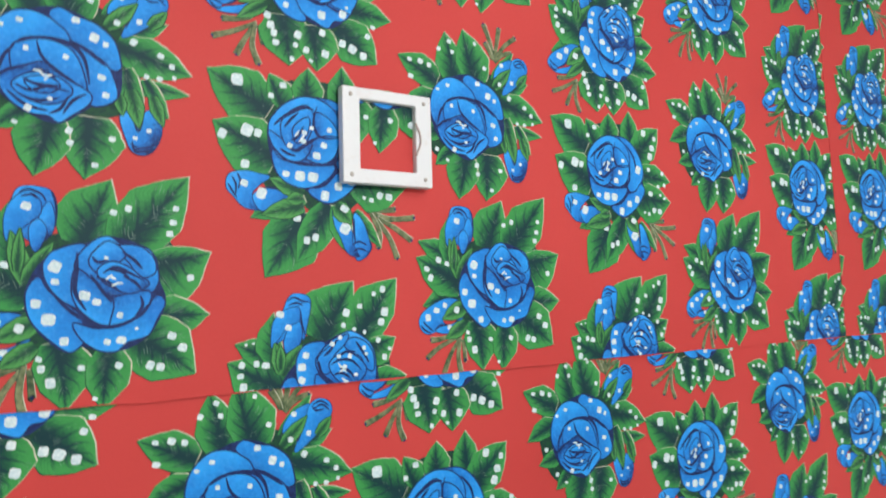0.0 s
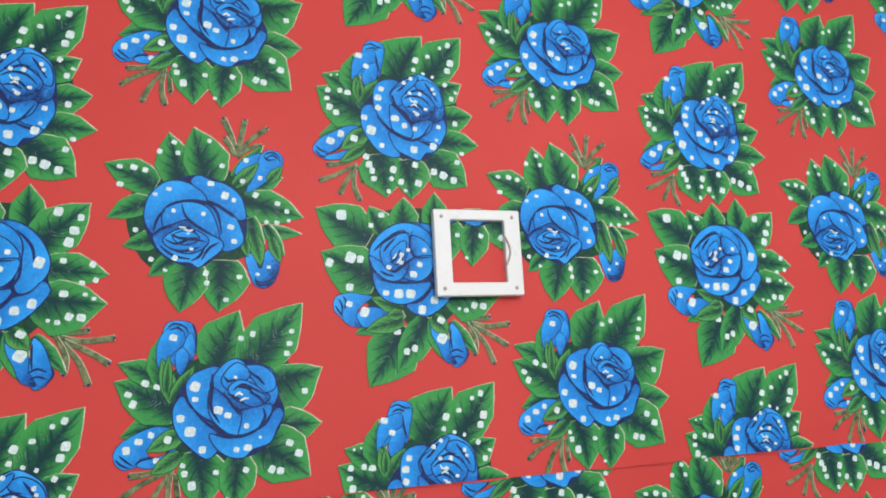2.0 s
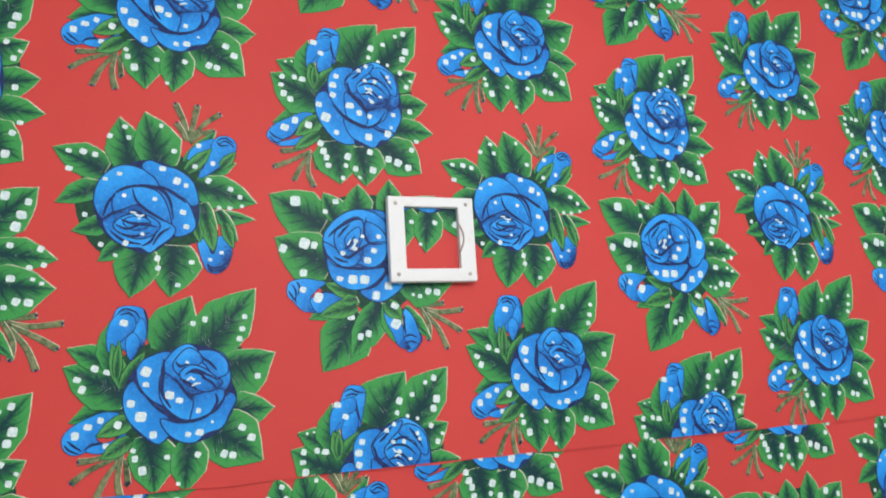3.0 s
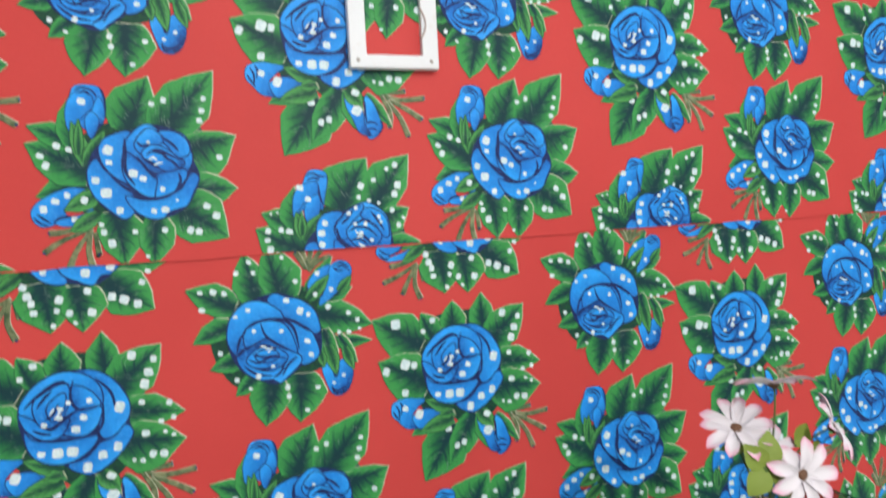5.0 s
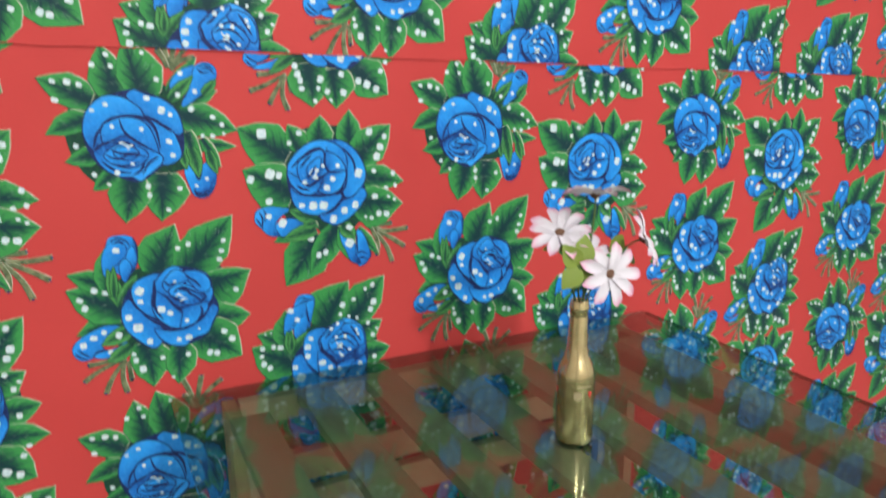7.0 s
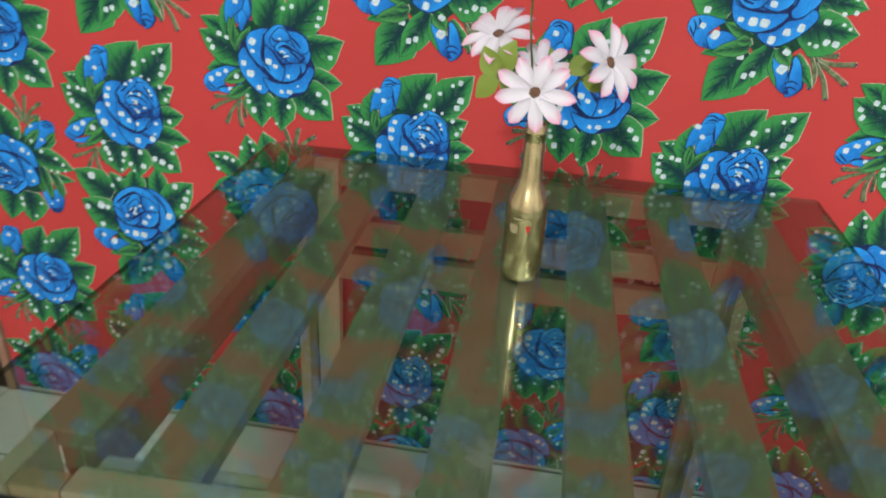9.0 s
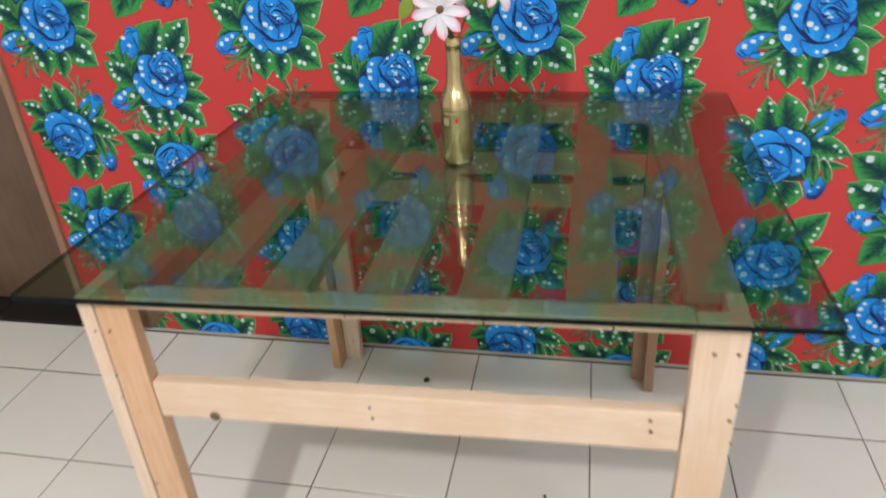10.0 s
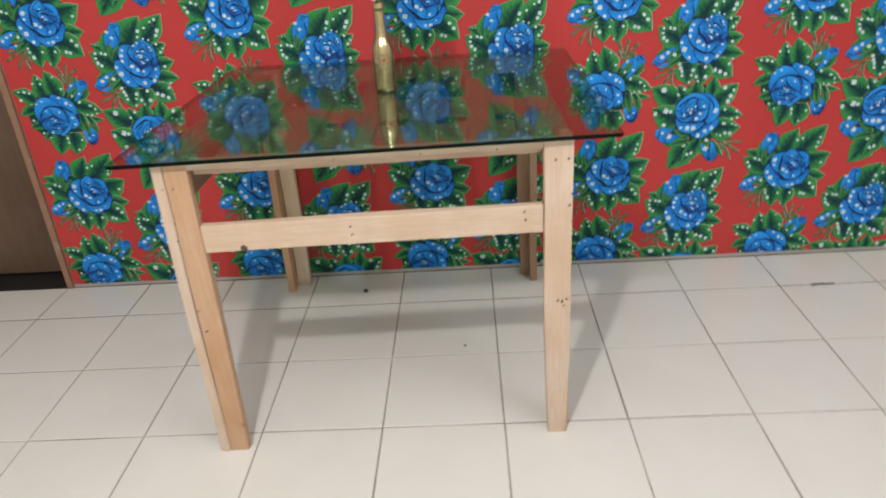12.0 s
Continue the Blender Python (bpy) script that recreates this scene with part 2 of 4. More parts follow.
GREY_MARK = painted("grey_label_print", (0.30, 0.25, 0.14), (0.2, 0.17, 0.1), 0.45, 200)
SILK = silk_petal()
SILK_LEAF = painted("olive_silk_leaf", (0.17, 0.24, 0.035), (0.28, 0.33, 0.07), 0.6, 60)
STALK = painted("green_wire_stalk", (0.07, 0.13, 0.03), (0.10, 0.12, 0.05), 0.6, 80)
DISC = painted("brown_flower_disc", (0.12, 0.06, 0.035), (0.36, 0.24, 0.16), 0.8, 400)
CURL = painted("pale_pink_peel", (0.40, 0.34, 0.33), (0.55, 0.40, 0.38), 0.5, 80)
CHIP = painted("dark_floor_crumb", (0.06, 0.045, 0.035), (0.12, 0.09, 0.06), 0.9, 200)


# ---------------------------------------------------------------- mesh helpers
def mesh_of(bm, name, *mats):
    me = bpy.data.meshes.new(name)
    bm.to_mesh(me)
    bm.free()
    for m in mats:
        me.materials.append(m)
    return me


def part(name, bm, material, parent, label=""):
    mats = material if isinstance(material, (list, tuple)) else [material]
    ob = new(name, mesh_of(bm, name, *mats))
    ob.parent = parent
    return tagged(ob, label)


def thing(name, at, label, category, group="", kind=""):
    ob = new(name)
    ob.location = at
    ob.empty_display_size = 0.05
    return tagged(ob, label, category, group, kind)


def block(bm, lo, hi, bevel=0.0015, mat=0):
    """A box from corner to corner with lightly broken edges."""
    lo, hi = Vector(lo), Vector(hi)
    got = bmesh.ops.create_cube(bm, size=1.0, matrix=Matrix.Translation((lo + hi) / 2) @ Matrix.Diagonal((*(hi - lo), 1)))
    faces = {f for v in got["verts"] for f in v.link_faces}
    for f in faces:
        f.material_index = mat
    if bevel > 0:
        edges = list({e for v in got["verts"] for e in v.link_edges})
        bmesh.ops.bevel(bm, geom=edges, offset=bevel, segments=2, affect="EDGES", profile=0.6)
    return bm


def box(lo, hi, bevel=0.0015):
    return block(bmesh.new(), lo, hi, bevel)


def lathe(profile, turns=40):
    """A turned solid from (radius, height) pairs."""
    bm = bmesh.new()
    rings = []
    for r, z in profile:
        if r < 1e-5:
            rings.append([bm.verts.new((0, 0, z))])
        else:
            rings.append([bm.verts.new((r * math.cos(a), r * math.sin(a), z)) for a in [2 * math.pi * i / turns for i in range(turns)]])
    for a, b in zip(rings, rings[1:]):
        for i in range(turns):
            j = (i + 1) % turns
            if len(a) == 1:
                bm.faces.new((a[0], b[j], b[i]))
            elif len(b) == 1:
                bm.faces.new((a[i], a[j], b[0]))
            else:
                bm.faces.new((a[i], a[j], b[j], b[i]))
    for f in bm.faces:
        f.smooth = True
    bmesh.ops.recalc_face_normals(bm, faces=bm.faces)
    return bm


def tube(points, radius, sides=8):
    """A round bar along a line of points."""
    bm = bmesh.new()
    rings = []
    pts = [Vector(p) for p in points]
    for i, p in enumerate(pts):
        d = (pts[min(i + 1, len(pts) - 1)] - pts[max(i - 1, 0)]).normalized()
        q = d.to_track_quat("Z", "Y")
        rings.append([bm.verts.new(p + q @ Vector((radius * math.cos(2 * math.pi * k / sides), radius * math.sin(2 * math.pi * k / sides), 0))) for k in range(sides)])
    for a, b in zip(rings, rings[1:]):
        for k in range(sides):
            bm.faces.new((a[k], a[(k + 1) % sides], b[(k + 1) % sides], b[k]))
    bm.faces.new(rings[0][::-1])
    bm.faces.new(rings[-1])
    for f in bm.faces:
        f.smooth = len(f.verts) == 4
    return bm


# ---------------------------------------------------------------- the printed bouquets
UNIT = 0.00033          # metres per drawing unit of a bouquet
LAYER = 0.00001         # each colour lies this far above the one under it
M_LEAF, M_SEPAL, M_PETAL, M_NAVY, M_SHADE, M_DOT, M_RIM, M_STEM = range(8)
PRINT_MATS = [LEAF, SEPAL, PETAL, NAVY, SHADE, DOT, RIM, STEM]


from mathutils.geometry import tessellate_polygon


def rounded(points, closed, steps):
    """A smooth line through the given points."""
    n = len(points)
    line = []
    for i in range(n if closed else n - 1):
        if closed:
            a, b, c, d = (points[(i + k) % n] for k in (-1, 0, 1, 2))
        else:
            a, b, c, d = (points[min(max(i + k, 0), n - 1)] for k in (-1, 0, 1, 2))
        for q in range(steps):
            t = q / steps
            line.append(tuple(0.5 * (2 * v + (w - u) * t + (2 * u - 5 * v + 4 * w - x) * t * t + (3 * v - u - 3 * w + x) * t ** 3) for u, v, w, x in zip(a, b, c, d)))
    return line if closed else line + [points[-1]]


class Print:
    """Flat printed shapes, one above the other, facing -y; x to the right, z up."""

    def __init__(self, seed):
        self.pieces = []
        self.depth = 1
        self.rng = random.Random(seed)

    def begin(self, name):
        """Start the next piece of the bouquet."""
        self.bm = bmesh.new()
        self.uv = self.bm.loops.layers.uv.new("UVMap")
        self.pieces.append((name, self.bm))

    def grid(self, rows, mat):
        """rows: lists of (x, y, u, v) in drawing units, y down."""
        y = -self.depth * LAYER
        self.depth += 1
        made = [[(self.bm.verts.new((p[0] * UNIT, y, -p[1] * UNIT)), p[2], p[3]) for p in row] for row in rows]
        for a, b in zip(made, made[1:]):
            for i in range(len(a) - 1):
                quad = [a[i], a[i + 1], b[i + 1], b[i]]
                f = self.bm.faces.new([q[0] for q in quad])
                f.material_index = mat
                for loop, q in zip(f.loops, quad):
                    loop[self.uv].uv = (q[1], q[2])

    def leaf(self, base, tip, left, right, mat=M_LEAF):
        """A pointed leaf; left and right: its half widths beside the rib, seen towards the tip."""
        bx, by = base
        dx, dy = tip[0] - bx, tip[1] - by
        long = math.hypot(dx, dy)
        ux, uy = dx / long, dy / long
        steps, wave = 14, self.rng.uniform(0, 6)
        bend = self.rng.uniform(-0.025, 0.025)

        def at(u, v, grow=0.0):
            w = max(math.sin(math.pi * min(1, 0.12 + 0.88 * u) ** 0.9), 0.0) ** (0.72 + 0.34 * u)
            w = 1.20 * (left if v < 0 else right) * w * (1 + 0.035 * math.sin(u * 17 + wave) + 0.02 * math.sin(u * 31 + 2 * wave)) + grow
            c = bend * math.sin(math.pi * u) * long
            return (bx + ux * u * long - uy * (w * v + c), by + uy * u * long + ux * (w * v + c))

        if mat == M_LEAF:
            for offset, under in (((-2.6, 2.8), M_SHADE), ((4.6, -2.6), M_RIM)):
                self.grid([[(*(q + d for q, d in zip(at(i / steps, v), offset)), 0, 0) for v in (-1, 0, 1)] for i in range(steps + 1)], under)
        else:
            self.grid([[(*at(i / steps, v, 4.0), 0, 0) for v in (-1, 0, 1)] for i in range(steps + 1)], M_SHADE)
        self.grid([[(*at(i / steps, v), i / steps, v) for v in (-1, -0.5, 0, 0.5, 1)] for i in range(steps + 1)], mat)

    def stem(self, *points):
        """A cut stalk that widens to its dark end."""
        line = rounded([tuple(map(float, p)) for p in points], False, 5)
        for mat, dx, dy, grow in ((M_RIM, 3.0, -1.5, 0.0), (M_SHADE, -1.0, 1.5, 3.0), (M_STEM, 0.0, 0.0, 0.0)):
            rows = []
            for i, (x, y) in enumerate(line):
                a, b = line[max(i - 1, 0)], line[min(i + 1, len(line) - 1)]
                d = max(math.hypot(b[0] - a[0], b[1] - a[1]), 1e-3)
                nx, ny = -(b[1] - a[1]) / d, (b[0] - a[0]) / d
                w = (14 + 11 * i / (len(line) - 1) + grow) / 2
                rows.append([(x + dx - nx * w, y + dy - ny * w, 0, -1), (x + dx + nx * w, y + dy + ny * w, 0, 1)])
            self.grid(rows, mat)
        self.dot(*line[-1], 13, 0.4, M_NAVY)

    def dot(self, x, y, size, turn, mat=M_DOT):
        c, s, h = math.cos(turn), math.sin(turn), size * 0.43
        k = 0.75 + 0.4 * self.rng.random()
        ring = []
        for a, b in ((-1, -0.62), (-0.62, -1), (0.66, -1), (1, -0.58), (1, 0.62), (0.62, 1), (-0.66, 1), (-1, 0.58)):
            a, b = a * h * (1 + self.rng.uniform(-0.12, 0.12)), b * h * k
            ring.append((x + a * c - b * s, y + a * s + b * c, 0, 0))
        self.grid([[ring[0], ring[1], ring[2], ring[3]], [ring[7], ring[6], ring[5], ring[4]]], mat)

    def dots(self, spots):
        for x, y, size in spots:
            self.dot(x, y, size, self.rng.uniform(0.0, 0.5))

    def shape(self, points, mat, grow=1.0, extra=0.0, dark=(0.0, 0.0)):
        """A filled rounded outline; dark: the way in which it sinks under its neighbour."""
        line = rounded([tuple(map(float, p)) for p in points], True, 4)
        n = len(line)
        cx, cy = (sum(p[k] for p in line) / n for k in (0, 1))
        reach = max(math.hypot(x - cx, y - cy) for x, y in line)
        turn = 1 if sum(line[i - 1][0] * line[i][1] - line[i][0] * line[i - 1][1] for i in range(n)) > 0 else -1
        y_at = -self.depth * LAYER
        self.depth += 1
        ring, spots = [], []
        for i, (x, y) in enumerate(line):
            a, b = line[i - 1], line[(i + 1) % n]
            d = max(math.hypot(b[0] - a[0], b[1] - a[1]), 1e-3)
            px = cx + (x - cx) * grow + turn * extra * (b[1] - a[1]) / d
            py = cy + (y - cy) * grow - turn * extra * (b[0] - a[0]) / d
            spots.append(Vector((px, py, 0)))
            ring.append((self.bm.verts.new((px * UNIT, y_at, -py * UNIT)), ((x - cx) * dark[0] + (y - cy) * dark[1]) / reach))
        for tri in tessellate_polygon([spots]):
            f = self.bm.faces.new([ring[k][0] for k in tri])
            f.material_index = mat
            for loop, k in zip(f.loops, tri):
                loop[self.uv].uv = (ring[k][1], 0.0)

    def petal(self, points, core=None):
        cx, cy = (sum(p[k] for p in points) / len(points) for k in (0, 1))
        dark = (0.75, 0.6)
        if core:
            d = math.hypot(core[0] - cx, core[1] - cy)
            dark = ((core[0] - cx) / d, (core[1] - cy) / d) if d > 25 else (0.3, 0.7)
        self.shape(points, M_NAVY, extra=5.5 if core else 3.0)
        self.shape(points, M_PETAL, dark=dark)

    def stroke(self, points, width, mat=M_NAVY):
        line = rounded([tuple(map(float, p)) for p in points], False, 5)
        rows = []
        for i, (x, y) in enumerate(line):
            a, b = line[max(i - 1, 0)], line[min(i + 1, len(line) - 1)]
            d = max(math.hypot(b[0] - a[0], b[1] - a[1]), 1e-3)
            nx, ny = -(b[1] - a[1]) / d, (b[0] - a[0]) / d
            w = width * (0.2 + 0.8 * math.sin(math.pi * (i + 0.5) / len(line))) / 2
            rows.append([(x - nx * w, y - ny * w, 0, -1), (x + nx * w, y + ny * w, 0, 1)])
        self.grid(rows, mat)


def spreading_bouquet(p):
    p.begin("stem_print")
    p.stem((-258, 212), (-333, 233), (-397, 236))
    p.stem((-245, 230), (-352, 270), (-421, 315))
    p.stem((-245, 242), (-300, 315), (-336, 391))
    p.stem((-239, 230), (-255, 321), (-242, 403))
    p.stem((-224, 245), (-218, 330), (-218, 339))
    p.begin("leaf_print")
    p.shape([(-227, -18), (-170, -121), (-58, -164), (27, -194), (164, -139), (185, -39), (206, 45), (145, 158), (39, 206), (-73, 179), (-121, 194), (-212, 97)], M_SHADE, grow=1.34)
    p.leaf((-58, -164), (36, -400), 104, 58)
    p.leaf((61, -155), (303, -421), 98, 90)
    p.leaf((142, -100), (376, -136), 41, 133)
    p.leaf((139, 91), (364, 97), 58, 72)
    p.leaf((97, 152), (306, 312), 101, 93)
    p.leaf((-145, 164), (-121, 397), 78, 69)
    p.leaf((15, 197), (-6, 406), 69, 52)
    p.leaf((-221, 39), (-430, 82), 46, 52)
    p.leaf((-215, 0), (-452, -136), 81, 75)
    p.leaf((-255, -124), (-439, -209), 41, 43)
    p.leaf((-267, -115), (-267, -327), 55, 17)
    p.dots(((-336, -121, 32), (-291, -103, 32), (-400, -82, 32), (-382, -42, 32), (42, -282, 26), (91, -297, 26), (255, -300, 26), (242, -248, 29), (230, -206, 29), (300, -42, 29), (227, 167, 35), (264, 212, 38)))
    p.dots(((152, 267, 32), (185, 276, 32), (-197, 215, 23), (-191, 248, 26), (-164, 297, 35), (-70, 255, 26), (48, 258, 29), (-30, 364, 20)))
    p.begin("bud_print")
    p.petal([(-270, -315), (-248, -361), (-194, -367), (-148, -348), (-136, -282), (-152, -209), (-200, -173), (-258, -212), (-288, -200), (-288, -267)])
    p.petal([(-188, -267), (-158, -315), (-142, -258), (-155, -203), (-176, -233)])
    p.petal([(-218, -230), (-191, -255), (-167, -215), (-197, -148), (-215, -170)])
    p.petal([(-270, -315), (-227, -348), (-188, -324), (-185, -276), (-215, -248), (-258, -206), (-285, -185), (-291, -255)])
    p.stroke([(-248, -345), (-221, -358), (-182, -342), (-167, -315)], 9)
    p.stroke([(-242, -333), (-209, -339), (-191, -324)], 9)
    p.stroke([(-152, -352), (-139, -315), (-136, -258)], 9)
    p.dots(((-227, -300, 35),))
    p.leaf((-230, -39), (-273, -218), 26, 26, M_SEPAL)
    p.leaf((-233, -45), (-148, -176), 23, 23, M_SEPAL)
    p.leaf((-255, -79), (-245, -227), 14, 14, M_SEPAL)
    p.begin("bud_print")
    p.petal([(-452, 145), (-424, 106), (-355, 70), (-294, 55), (-242, 70), (-288, 109), (-330, 152), (-312, 179), (-358, 197), (-409, 209), (-442, 188)])
    p.petal([(-345, 170), (-282, 173), (-221, 142), (-252, 185), (-309, 212), (-364, 200)])
    p.stroke([(-433, 152), (-412, 173), (-382, 197)], 9)
    p.stroke([(-445, 167), (-427, 188), (-394, 206)], 9)
    p.stroke([(-376, 194), (-342, 176), (-291, 176)], 9)
    p.dots(((-315, 85, 26), (-361, 106, 35), (-406, 136, 32), (-297, 185, 26)))
    p.leaf((-191, 85), (-333, 148), 32, 29, M_SEPAL)
    p.leaf((-206, 170), (-318, 236), 26, 26, M_SEPAL)
    p.dots(((-252, 109, 32),))
    p.begin("rose_print")
    p.shape([(-227, -18), (-170, -121), (-58, -164), (27, -194), (164, -139), (185, -39), (206, 45), (145, 158), (39, 206), (-73, 179), (-121, 194), (-212, 97)], M_NAVY, grow=1.02)
    p.petal([(-170, -121), (-142, -148), (-64, -170), (-42, -139), (-82, -88), (-85, -6), (-45, 61), (-121, 24), (-167, -36), (-179, -91)], (45, -58))
    p.petal([(-227, -18), (-194, -58), (-167, -12), (-112, 39), (-67, 82), (-70, 142), (-61, 164), (-91, 194), (-118, 191), (-170, 145), (-212, 94), (-230, 39)], (45, -58))
    p.petal([(-91, 103), (-24, 127), (45, 121), (130, 88), (176, 21), (206, 45), (176, 103), (145, 158), (79, 176), (39, 206), (-18, 197), (-67, 158)], (45, -58))
    p.petal([(-70, -130), (-21, -182), (27, -194), (70, -161), (118, -164), (164, -139), (182, -82), (182, -24), (142, 18), (61, 12), (0, 0), (-42, -45), (-82, -82)], (45, -58))
    p.petal([(30, 30), (76, 12), (152, 3), (152, 42), (121, 79), (64, 109), (9, 118)], (45, -58))
    p.petal([(-82, -82), (-39, -52), (0, 0), (33, 36), (21, 97), (9, 118), (-42, 85), (-79, 42), (-94, -12)], (45, -58))
    p.petal([(36, -158), (118, -161), (170, -118), (173, -64), (121, -52), (91, -103)], (45, -58))
    p.petal([(-30, -133), (24, -179), (76, -133), (45, -100), (-3, -67), (-36, -97)], (45, -58))
    p.petal([(-12, -79), (30, -106), (82, -88), (124, -52), (152, -24), (94, 6), (33, -18), (0, -45)], (45, -58))
    p.stroke([(-76, -142), (-79, -82), (-85, -6), (-52, 61)], 16)
    p.stroke([(-164, -18), (-115, 45), (-61, 88), (12, 121), (97, 100), (170, 27)], 16)
    p.stroke([(-30, -127), (-12, -106), (21, -115)], 12)
    p.stroke([(67, -142), (106, -112), (133, -79)], 12)
    p.stroke([(3, -67), (42, -88), (88, -67), (139, -36)], 12)
    p.stroke([(-36, -64), (0, -6), (30, 36)], 12)
    p.stroke([(-18, -55), (18, -36), (52, -6)], 12)
    p.stroke([(70, -55), (106, -33), (127, -6)], 12)
    p.stroke([(24, -79), (61, -73), (88, -48)], 12)
    p.stroke([(124, 15), (130, 52), (106, 88)], 12)
    p.stroke([(12, -45), (33, -61)], 9, M_DOT)
    p.stroke([(30, -21), (48, -30), (67, -30)], 9, M_DOT)
    p.stroke([(27, -55), (45, -45)], 9, M_DOT)
    p.dots(((-145, -94, 43), (-145, -42, 29), (-203, 30, 35), (-167, 85, 52), (-121, 161, 32), (12, 173, 26), (58, 170, 38), (109, 133, 14), (-55, 9, 43), (-18, 33, 35), (55, 82, 23), (15, -121, 17)))


def dotted_bouquet(p):
    p.begin("stem_print")
    p.stem((-267, 218), (-327, 233), (-385, 239))
    p.stem((-248, 236), (-342, 285), (-424, 315))
    p.stem((-255, 248), (-300, 318), (-333, 379))
    p.stem((-252, 245), (-267, 333), (-242, 409))
    p.stem((-236, 245), (-224, 306), (-218, 321))
    p.begin("leaf_print")
    p.shape([(-212, -18), (-145, -118), (-27, -185), (91, -227), (179, -164), (206, -67), (206, 52), (152, 152), (61, 212), (-55, 185), (-130, 176), (-185, 103)], M_SHADE, grow=1.34)
    p.leaf((-27, -191), (115, -436), 127, 61)
    p.leaf((130, -194), (321, -442), 100, 76)
    p.leaf((158, -158), (303, -188), 24, 79)
    p.leaf((173, -3), (348, -21), 52, 61)
    p.leaf((155, 115), (367, 136), 52, 55)
    p.leaf((106, 209), (288, 342), 88, 79)
    p.leaf((-136, 185), (-115, 397), 97, 94)
    p.leaf((-12, 212), (6, 406), 91, 55)
    p.leaf((-215, 42), (-418, 100), 42, 48)
    p.leaf((-185, -18), (-418, -145), 100, 76)
    p.leaf((-221, -133), (-388, -212), 42, 52)
    p.leaf((-221, -127), (-233, -324), 67, 18)
    p.dots(((-364, -130, 27), (-306, -130, 27), (-270, -121, 36), (-370, -88, 30), (-361, -45, 33), (-330, -18, 33), (79, -306, 36), (64, -255, 24), (142, -330, 27), (112, -236, 21), (158, -221, 18), (209, -379, 21)))
    p.dots(((252, -397, 30), (258, -300, 39), (239, -258, 33), (221, -182, 24), (273, -142, 21), (248, -109, 27), (255, 21, 30), (276, 176, 27), (248, 221, 27), (127, 270, 36), (173, 288, 42), (224, 312, 36)))
    p.dots(((-200, 197, 33), (-188, 236, 36), (-176, 267, 30), (-170, 306, 33), (-73, 261, 36), (-85, 306, 24), (-103, 367, 24), (36, 236, 33), (-39, 321, 30), (45, 327, 39), (-21, 364, 21), (-345, -206, 12)))
    p.dots(((-315, -209, 12),))
    p.begin("bud_print")
    p.petal([(-191, -333), (-173, -373), (-145, -394), (-94, -385), (-76, -352), (-94, -276), (-115, -227), (-152, -206), (-194, -215), (-233, -206), (-236, -273)])
    p.petal([(-130, -339), (-79, -355), (-97, -261), (-112, -209), (-127, -255)])
    p.petal([(-164, -270), (-133, -291), (-118, -236), (-139, -179), (-182, -158), (-194, -209)])
    p.petal([(-194, -327), (-130, -339), (-127, -288), (-176, -264), (-215, -221), (-245, -188), (-236, -282)])
    p.stroke([(-176, -367), (-145, -379), (-112, -364), (-85, -358)], 9)
    p.stroke([(-170, -348), (-136, -358), (-112, -345)], 9)
    p.stroke([(-121, -327), (-118, -279), (-106, -227)], 9)
    p.dots(((-206, -315, 36), (-173, -261, 30)))
    p.leaf((-206, -82), (-233, -206), 24, 24, M_SEPAL)
    p.leaf((-203, -73), (-121, -191), 27, 27, M_SEPAL)
    p.leaf((-212, -97), (-209, -197), 15, 15, M_SEPAL)
    p.begin("bud_print")
    p.petal([(-445, 158), (-412, 115), (-345, 79), (-276, 48), (-227, 55), (-270, 82), (-306, 124), (-336, 167), (-376, 182), (-403, 206), (-436, 185)])
    p.petal([(-403, 203), (-309, 176), (-239, 148), (-267, 185), (-312, 209), (-376, 215)])
    p.stroke([(-433, 148), (-412, 170), (-376, 185)], 9)
    p.stroke([(-436, 170), (-412, 197), (-388, 206)], 9)
    p.stroke([(-376, 185), (-336, 167), (-306, 133)], 9)
    p.dots(((-364, 124, 45), (-315, 88, 33)))
    p.leaf((-188, 70), (-318, 164), 36, 30, M_SEPAL)
    p.leaf((-206, 152), (-327, 230), 21, 21, M_SEPAL)
    p.dots(((-252, 109, 39),))
    p.begin("rose_print")
    p.shape([(-212, -18), (-145, -118), (-27, -185), (91, -227), (179, -164), (206, -67), (206, 52), (152, 152), (61, 212), (-55, 185), (-130, 176), (-185, 103)], M_NAVY, grow=1.02)
    p.petal([(-145, -124), (-118, -176), (-70, -194), (-21, -185), (-48, -142), (-58, -70), (-58, 3), (-73, 55), (-112, 9), (-142, -36)], (73, -76))
    p.petal([(-212, -18), (-191, -55), (-155, -58), (-133, -9), (-88, 48), (-64, 76), (-58, 133), (-36, 191), (-82, 197), (-136, 170), (-182, 109), (-209, 52)], (73, -76))
    p.petal([(52, 100), (94, 76), (133, 18), (188, -6), (206, 52), (185, 103), (145, 161), (88, 164)], (73, -76))
    p.petal([(-82, 76), (-33, 97), (21, 112), (64, 100), (97, 118), (161, 136), (130, 170), (91, 176), (58, 212), (0, 188), (-52, 155)], (73, -76))
    p.petal([(-61, -127), (-15, -176), (55, -218), (97, -227), (148, -200), (188, -158), (203, -82), (191, -6), (130, 21), (42, 15), (-12, -24), (-52, -76)], (73, -76))
    p.petal([(30, 45), (70, 21), (136, 9), (124, 58), (82, 91), (27, 103)], (73, -76))
    p.petal([(-67, -61), (-36, -39), (3, 6), (30, 45), (27, 97), (-30, 79), (-67, 45)], (73, -76))
    p.petal([(64, -179), (106, -200), (161, -176), (191, -127), (191, -61), (158, -73), (136, -121), (85, -148)], (73, -76))
